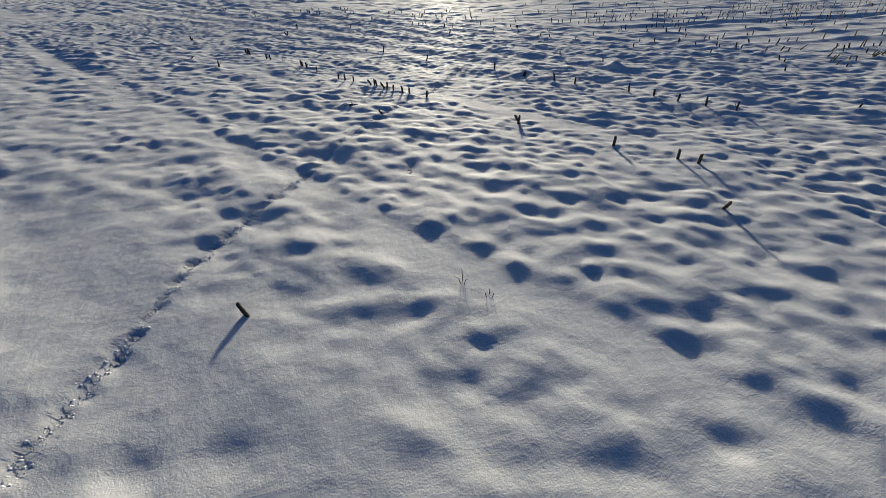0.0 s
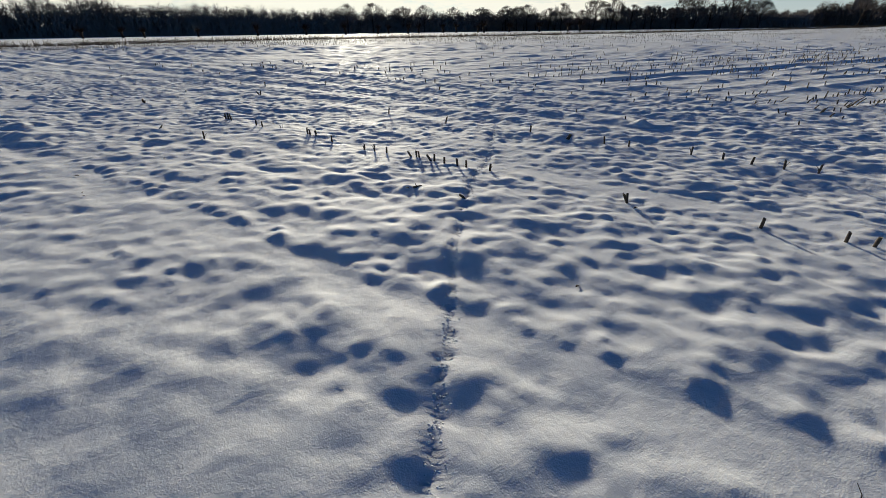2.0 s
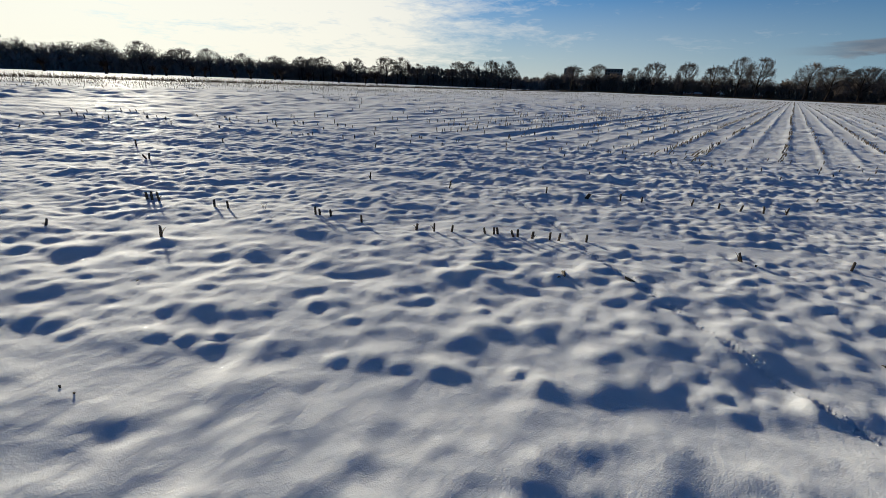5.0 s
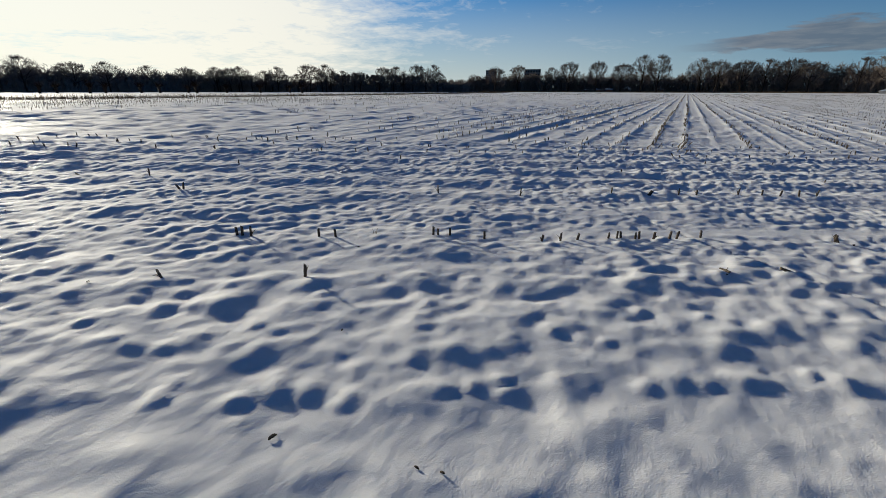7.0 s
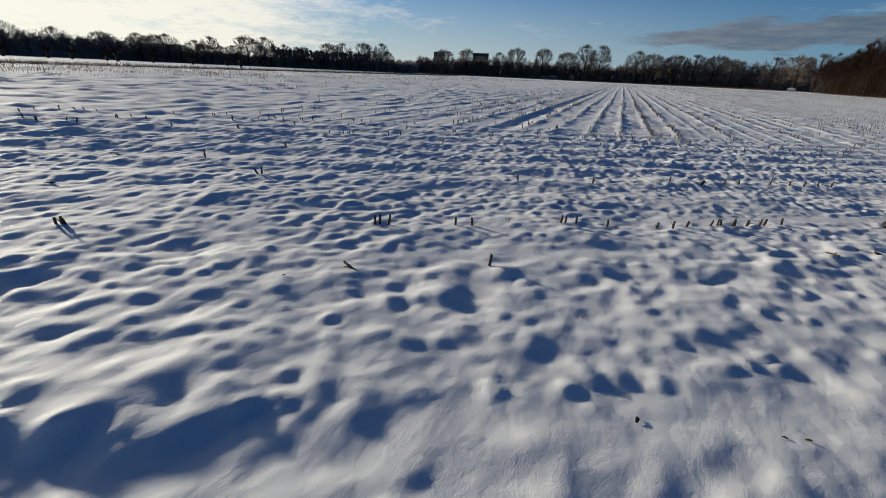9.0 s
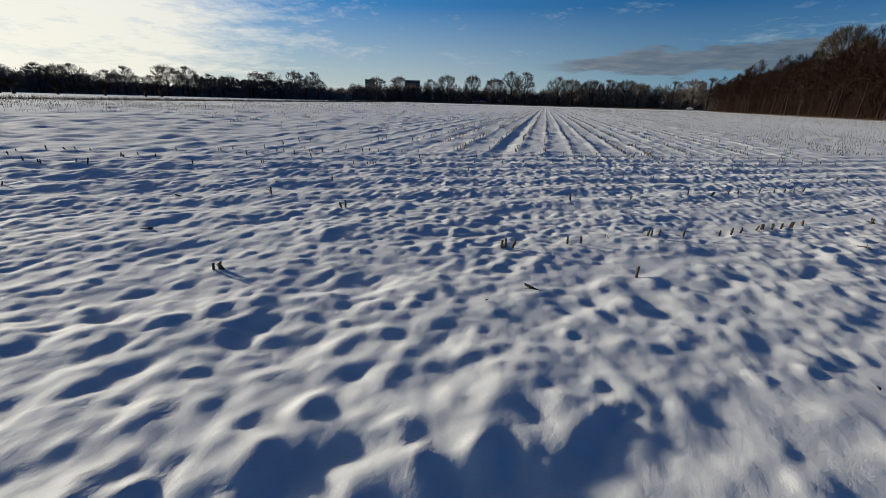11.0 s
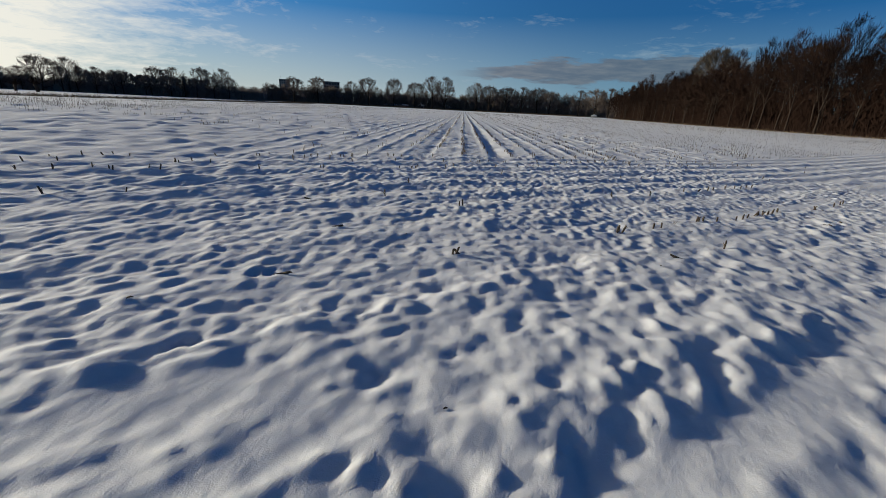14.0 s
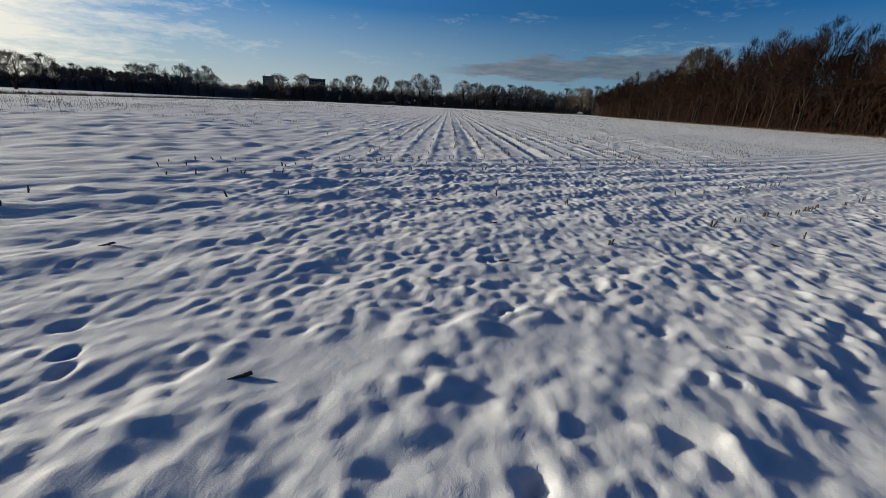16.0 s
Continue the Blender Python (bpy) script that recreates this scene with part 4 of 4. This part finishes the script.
def brush(name, label, line, depth, top, count, mat, seed, thick):
    """Low slanting rods along a line."""
    rnd = random.Random(seed)
    v, f = [], []
    total = sum(math.dist(a, b) for a, b in zip(line, line[1:]))
    for _ in range(count):
        x, y = along(line, rnd.uniform(0, total))
        x += rnd.uniform(-0.5, depth)
        g, ln, r = ground_z(x, y), top * rnd.uniform(0.3, 1.0), thick * rnd.uniform(0.6, 1.3)
        n = len(v)
        for k in range(3):
            v.append((x + math.cos(k * 2.1) * r, y + math.sin(k * 2.1) * r, g - 0.1))
        v.append((x + rnd.gauss(0, 0.4) * ln, y + rnd.gauss(0, 0.4) * ln, g + ln))
        f += [(n, n + 1, n + 3), (n + 1, n + 2, n + 3), (n + 2, n, n + 3)]
    tagged(mesh_object(name, v, f, mat), label, "brush", kind="stuff")


def along(line, s):
    seg = [math.dist(a, b) for a, b in zip(line, line[1:])]
    for (a, b), d in zip(zip(line, line[1:]), seg):
        if s <= d:
            return a[0] + (b[0] - a[0]) * s / d, a[1] + (b[1] - a[1]) * s / d
        s -= d
    return line[-1]


def left_high(t):
    """Height of the wood across the meadow, from its near end to its far end."""
    return float(np.interp(t, (0.0, 0.2, 0.35, 0.47, 0.68, 0.76, 1.0), (26.0, 22.0, 17.8, 15.6, 12.0, 8.4, 8.4)))


left_line = [ray_place(a, 325) for a in range(-118, -24, 4)]
woodland("dark leafless wood along the far meadow", left_line, 3, 5.0, left_high, 5.6, 210, 2.1, HAZED_TWIG, 51, 0.16, 3.6)
far_line = [ray_place(a, 425) for a in range(-34, 22, 3)]
woodland("brown hedge and trees along the far field edge", far_line, 2, 5.0, lambda t: 12.0 if t < 0.16 else (17.0 if t < 0.68 else 22.0), 4.6, 220, 2.6, HAZED_BROWN_TWIG, 52, 0.18)
right_line = [(112, 330), (97, 270), (84, 210), (77, 160), (70, 118), (67, 92), (66, 60), (66, 30)]
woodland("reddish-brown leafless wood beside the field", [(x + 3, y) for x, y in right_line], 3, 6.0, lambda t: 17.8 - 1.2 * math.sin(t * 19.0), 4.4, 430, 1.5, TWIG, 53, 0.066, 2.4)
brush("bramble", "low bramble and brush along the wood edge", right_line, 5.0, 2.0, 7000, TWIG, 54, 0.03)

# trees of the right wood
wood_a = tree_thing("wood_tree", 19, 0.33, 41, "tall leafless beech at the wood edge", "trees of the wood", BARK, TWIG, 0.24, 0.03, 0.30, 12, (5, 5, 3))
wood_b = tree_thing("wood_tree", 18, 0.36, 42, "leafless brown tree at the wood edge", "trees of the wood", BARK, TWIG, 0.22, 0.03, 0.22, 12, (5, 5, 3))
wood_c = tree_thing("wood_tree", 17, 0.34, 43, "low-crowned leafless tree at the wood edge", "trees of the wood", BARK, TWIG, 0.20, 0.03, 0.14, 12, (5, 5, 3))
wood_used = set()


s = 0.0
while s < 320:
    for back in (0.5, 8.0):
        x, y = along(right_line, s + random.uniform(-1.5, 1.5))
        x += back + random.uniform(-2, 2)
        k = random.choice((wood_a, wood_b, wood_b, wood_c) if back < 5 else (wood_a, wood_b))
        m = scaled(x, y, random.uniform(0.85, 1.1), random.uniform(0, 360), ground_z(x, y) - 0.1, random.uniform(0.94, 1.10) * (1.0 if back < 5 else 1.08))
        if k in wood_used:
            copy_thing(k, m)
        else:
            wood_used.add(k)
            k.matrix_basis = m
    s += random.uniform(4.5, 7.0) * (1.0 if s > 120 else 1.5)
pale = tree_thing("wood_tree", 24, 0.30, 45, "tall pale-barked tree rising above the wood", "trees of the wood", PALE_BARK, PALE_BARK, 0.34, 0.045, 0.62, 16, (7, 6, 4))
pale.matrix_basis = scaled(80, 147, 1.12, 20, ground_z(80, 147))


# dry grass along the edges of the field
def grass_belt(label, line, depth, count, lo, hi, seed):
    rnd = random.Random(seed)
    v, f = [], []
    seg = [math.dist(a, b) for a, b in zip(line, line[1:])]
    total = sum(seg)
    for _ in range(count):
        x, y = along(line, rnd.uniform(0, total))
        x, y = x + rnd.uniform(-depth, depth), y + rnd.uniform(-depth, depth)
        g, h, r = ground_z(x, y), rnd.uniform(lo, hi), rnd.uniform(0.02, 0.06)
        n = len(v)
        for k in range(3):
            v.append((x + math.cos(k * 2.1) * r, y + math.sin(k * 2.1) * r, g - 0.05))
        v.append((x + rnd.gauss(0, 0.3) * h, y + rnd.gauss(0, 0.3) * h, g + h))
        f += [(n, n + 1, n + 3), (n + 1, n + 2, n + 3), (n + 2, n, n + 3)]
    tagged(mesh_object("dry_grass", v, f, GRASS), label, "grass", kind="stuff")


grass_belt("strip of dry brown grass along the ditch", [(-58, -30), (-66, 0), (-74, 40), (-78, 90), (-84, 150), (-100, 260)], 3.0, 9000, 0.3, 0.8, 61)
grass_belt("dry brown grass along the far field edge", [(-150, 335), (-60, 345), (20, 345), (85, 330)], 9.0, 9000, 0.5, 1.3, 62)
grass_belt("dry grass verge at the foot of the wood", [(108, 330), (93, 270), (80, 210), (73, 160), (66, 118), (63, 92), (62, 40)], 2.5, 3500, 0.15, 0.5, 63)


# ---- far buildings ----
def block(bm, x0, y0, z0, x1, y1, z1):
    vs = [bm.verts.new(c) for c in ((x0, y0, z0), (x1, y0, z0), (x1, y1, z0), (x0, y1, z0), (x0, y0, z1), (x1, y0, z1), (x1, y1, z1), (x0, y1, z1))]
    for q in ((0, 3, 2, 1), (4, 5, 6, 7), (0, 1, 5, 4), (1, 2, 6, 5), (2, 3, 7, 6), (3, 0, 4, 7)):
        bm.faces.new([vs[i] for i in q])


def tower_block(x, y, turn, w, d, h, floors, bays, label, mast=False):
    root = new("tower_block")
    root.matrix_basis = pose(x, y, 0, 0, 0, turn)
    tagged(root, label, "building", "blocks beyond the trees")
    bm = bmesh.new()
    block(bm, -w / 2, -d / 2, -1, w / 2, d / 2, h)
    part("wall", bm, CONCRETE, root)
    bm = bmesh.new()
    block(bm, -w / 2 - 0.2, -d / 2 - 0.2, h + 0.004, w / 2 + 0.2, d / 2 + 0.2, h + 0.5)
    roof = part("roof", bm, CONCRETE, root)
    if mast:
        bm = bmesh.new()
        block(bm, -w / 3, -0.1, h + 0.5, -w / 3 + 0.2, 0.1, h + 6)
        part("mast", bm, CONCRETE, roof)
    bm = bmesh.new()
    fw, fh = w / bays, h / floors
    block(bm, -fw * 0.36, -0.08, -fh * 0.3, fw * 0.36, 0.12, fh * 0.3)
    pane = bpy.data.meshes.new("window")
    bm.to_mesh(pane)
    bm.free()
    pane.materials.append(GLASS)
    for i in range(bays):
        for j in range(floors):
            o = new("window", pane)
            o.parent = root
            o.location = (-w / 2 + fw * (i + 0.5), -d / 2, fh * (j + 0.5))


tower_block(-137, 423, 16, 15.5, 12, 20.2, 7, 6, "dark flat-roofed office block behind the trees")
tower_block(-310, 722, 22, 17, 16, 34, 11, 5, "grey tower block with a roof mast beside a tree", True)


def house(x, y, turn, w, d, wall, ridge, mat, label):
    root = new("house")
    root.matrix_basis = pose(x, y, 0, 0, 0, turn)
    tagged(root, label, "house", "houses beyond the field")
    bm = bmesh.new()
    block(bm, -w / 2, -d / 2, -0.5, w / 2, d / 2, wall)
    part("wall", bm, mat, root)
    v, f = [], []
    for sx in (-w / 2 - 0.3, w / 2 + 0.3):
        v += [(sx, -d / 2 - 0.4, wall), (sx, d / 2 + 0.4, wall), (sx, 0, ridge)]
    f = [(0, 1, 2), (3, 5, 4), (0, 2, 5, 3), (1, 4, 5, 2), (0, 3, 4, 1)]
    mesh_object("roof", v, f, SNOW, root, "roof covered with snow")
    for i in (-1, 1):
        bm = bmesh.new()
        block(bm, i * w / 4 - 0.6, -d / 2 - 0.06, 1.0, i * w / 4 + 0.6, -d / 2 + 0.1, wall - 0.3)
        part("window", bm, GLASS, root)


house(*ray_place(-9.2, 428), 8, 24, 9, 2.0, 3.6, BRICK, "long low brick barn with a snowy roof")
house(*ray_place(-5.6, 428), 60, 9, 6, 2.4, 5.4, PALE_WALL, "pale gabled house with a snowy roof")
house(*ray_place(-2.2, 428), 70, 8, 6, 2.2, 4.6, BRICK, "small brick house with a snowy roof")
house(*ray_place(16.6, 342), 75, 4, 4.0, 1.4, 2.3, PALE_WALL, "pale house half hidden among trees")


# crumbs of snow thrown up along the animal run
def crumbs(points, seed):
    rnd = random.Random(seed)
    v, f = [], []
    for x, y in points:
        for _ in range(3):
            a, o = rnd.uniform(0, 6.28), abs(rnd.gauss(0, 0.016))
            px, py = x + math.cos(a) * o, y + math.sin(a) * o
            r = 0.0025 + 0.0095 * rnd.random() ** 2.5
            c = (px, py, ground_z(px, py) - r * 0.15)
            n, ca, sa = len(v), math.cos(a), math.sin(a)
            for dx, dy, dz in ((1, 0, 0), (0, 1, 0), (-1, 0, 0), (0, -1, 0), (0, 0, 1), (0, 0, -1)):
                k = r * rnd.uniform(0.7, 1.2)
                v.append((c[0] + (dx * ca - dy * sa) * k, c[1] + (dx * sa + dy * ca) * k, c[2] + dz * k * 0.7))
            for i in range(4):
                j = (i + 1) % 4
                f += [(n + i, n + j, n + 4), (n + j, n + i, n + 5)]
    tagged(mesh_object("snow_crumbs", v, f, SNOW, smooth=True), "loose crumbs of snow along an animal track", "snow", kind="stuff")


crumbs(rubble + far_prints, 71)


# ---- small litter on the snow ----
def scrap(seed, size):
    """A curled shred of maize leaf with a raised rib."""
    rnd = random.Random(seed)
    v, f = [], []
    n = 7
    for i in range(n):
        t = i / (n - 1)
        w = size * 0.22 * math.sin(math.pi * (0.12 + 0.8 * t))
        bend = size * 0.12 * math.sin(math.pi * t) + rnd.uniform(-0.1, 0.1) * size * 0.2
        for k in (-1.0, 0.0, 1.0):
            v.append((size * (t - 0.5), k * w + rnd.uniform(-0.04, 0.04) * size, bend * (1 - 0.5 * abs(k)) + abs(k) * w * 0.7))
    m = len(v)
    v += [(x, y, z - 0.0022) for x, y, z in v]
    for i in range(n - 1):
        for k in range(2):
            a = i * 3 + k
            f += [(a, a + 3, a + 4, a + 1), (m + a, m + a + 1, m + a + 4, m + a + 3)]
        f += [(i * 3, m + i * 3, m + i * 3 + 3, i * 3 + 3), (i * 3 + 2, i * 3 + 5, m + i * 3 + 5, m + i * 3 + 2)]
    f += [(0, 1, m + 1, m), (1, 2, m + 2, m + 1)]
    e = (n - 1) * 3
    f += [(e + 1, e, m + e, m + e + 1), (e + 2, e + 1, m + e + 1, m + e + 2)]
    root = new("leaf_scrap")
    tagged(root, "small curled shred of dry maize leaf on snow", "leaf scrap", "litter on the snow")
    mesh_object("blade", v, f, STUBBLE, root, smooth=True)
    t = Tubes()
    t.tube([Vector((size * (i / 4 - 0.5), 0, size * 0.12 * math.sin(math.pi * i / 4) + 0.002)) for i in range(5)], [size * 0.03] * 5, 5, True)
    mesh_object("rib", t.v, t.f, STALK, root)
    return root


scraps = [scrap(81, 0.036), scrap(82, 0.022)]
spots = ((-0.25, -2.78, 0), (0.31, -2.61, 1), (0.40, -2.58, 1), (-0.53, -2.08, 1), (-1.23, -1.11, 1), (3.21, 0.35, 0), (-4.16, -4.68, 1),
         (-6.03, -4.05, 0), (-4.65, -2.28, 1), (1.43, -0.02, 0), (-2.28, -2.56, 1), (2.55, 1.52, 0))
placed = set()
for x, y, k in spots:
    m = pose(x, y, ground_z(x, y) + 0.004, random.uniform(-15, 15), random.uniform(-15, 15), random.uniform(0, 360))
    if k in placed:
        copy_thing(scraps[k], m)
    else:
        placed.add(k)
        scraps[k].matrix_basis = m


def dry_weed(x, y, seed, high, label):
    """A forked dry weed stem standing in the snow."""
    rnd = random.Random(seed)
    root = new("dry_weed")
    root.matrix_basis = pose(x, y, ground_z(x, y), 0, 0, rnd.uniform(0, 360))
    tagged(root, label, "weed", "dry weeds in the field")
    for i in range(3):
        a = i * 2.1 + rnd.uniform(-0.4, 0.4)
        out = Vector((math.cos(a), math.sin(a), 0))
        t = Tubes()
        t.tube([Vector((0, 0, -0.04)) + out * 0.004, out * 0.02 + Vector((0, 0, high * 0.5)),
                out * high * rnd.uniform(0.35, 0.8) + Vector((0, 0, high * rnd.uniform(0.75, 1.0)))], [0.0022, 0.0018, 0.001], 5, True)
        mesh_object("stem", t.v, t.f, STALK, root)


dry_weed(4.54, 0.36, 91, 0.06, "thin forked weed stem standing in smooth snow")
dry_weed(4.66, 0.45, 92, 0.03, "thin forked weed stem standing in smooth snow")
dry_weed(-1.30, -0.80, 93, 0.06, "thin dry weed beside the stubble row")


def stalk_tuft(x, y, seed, count, high):
    """A clump of long leaning maize stalks left standing."""
    rnd = random.Random(seed)
    root = new("stalk_clump")
    root.matrix_basis = pose(x, y, ground_z(x, y))
    tagged(root, "straw-coloured clump of long leaning maize stalks in snow", "maize stalks", "maize stubble of the field")
    for i in range(count):
        t = Tubes()
        p = Vector((rnd.gauss(0, 0.12), rnd.gauss(0, 0.18), -0.05))
        lean = Vector((rnd.uniform(0.2, 0.8), rnd.gauss(0, 0.15), 1)).normalized()
        h = high * rnd.uniform(0.5, 1.1)
        t.tube([p, p + lean * h * 0.5, p + (lean + Vector((0.08, 0, -0.05))) * h], [0.013, 0.011, 0.007], 6, True)
        mesh_object("stalk", t.v, t.f, SHEATH, root, smooth=True)


stalk_tuft(1.02, 8.2, 95, 8, 0.24)
stalk_tuft(1.10, 6.9, 96, 4, 0.17)
stalk_tuft(0.45, 7.5, 97, 2, 0.20)
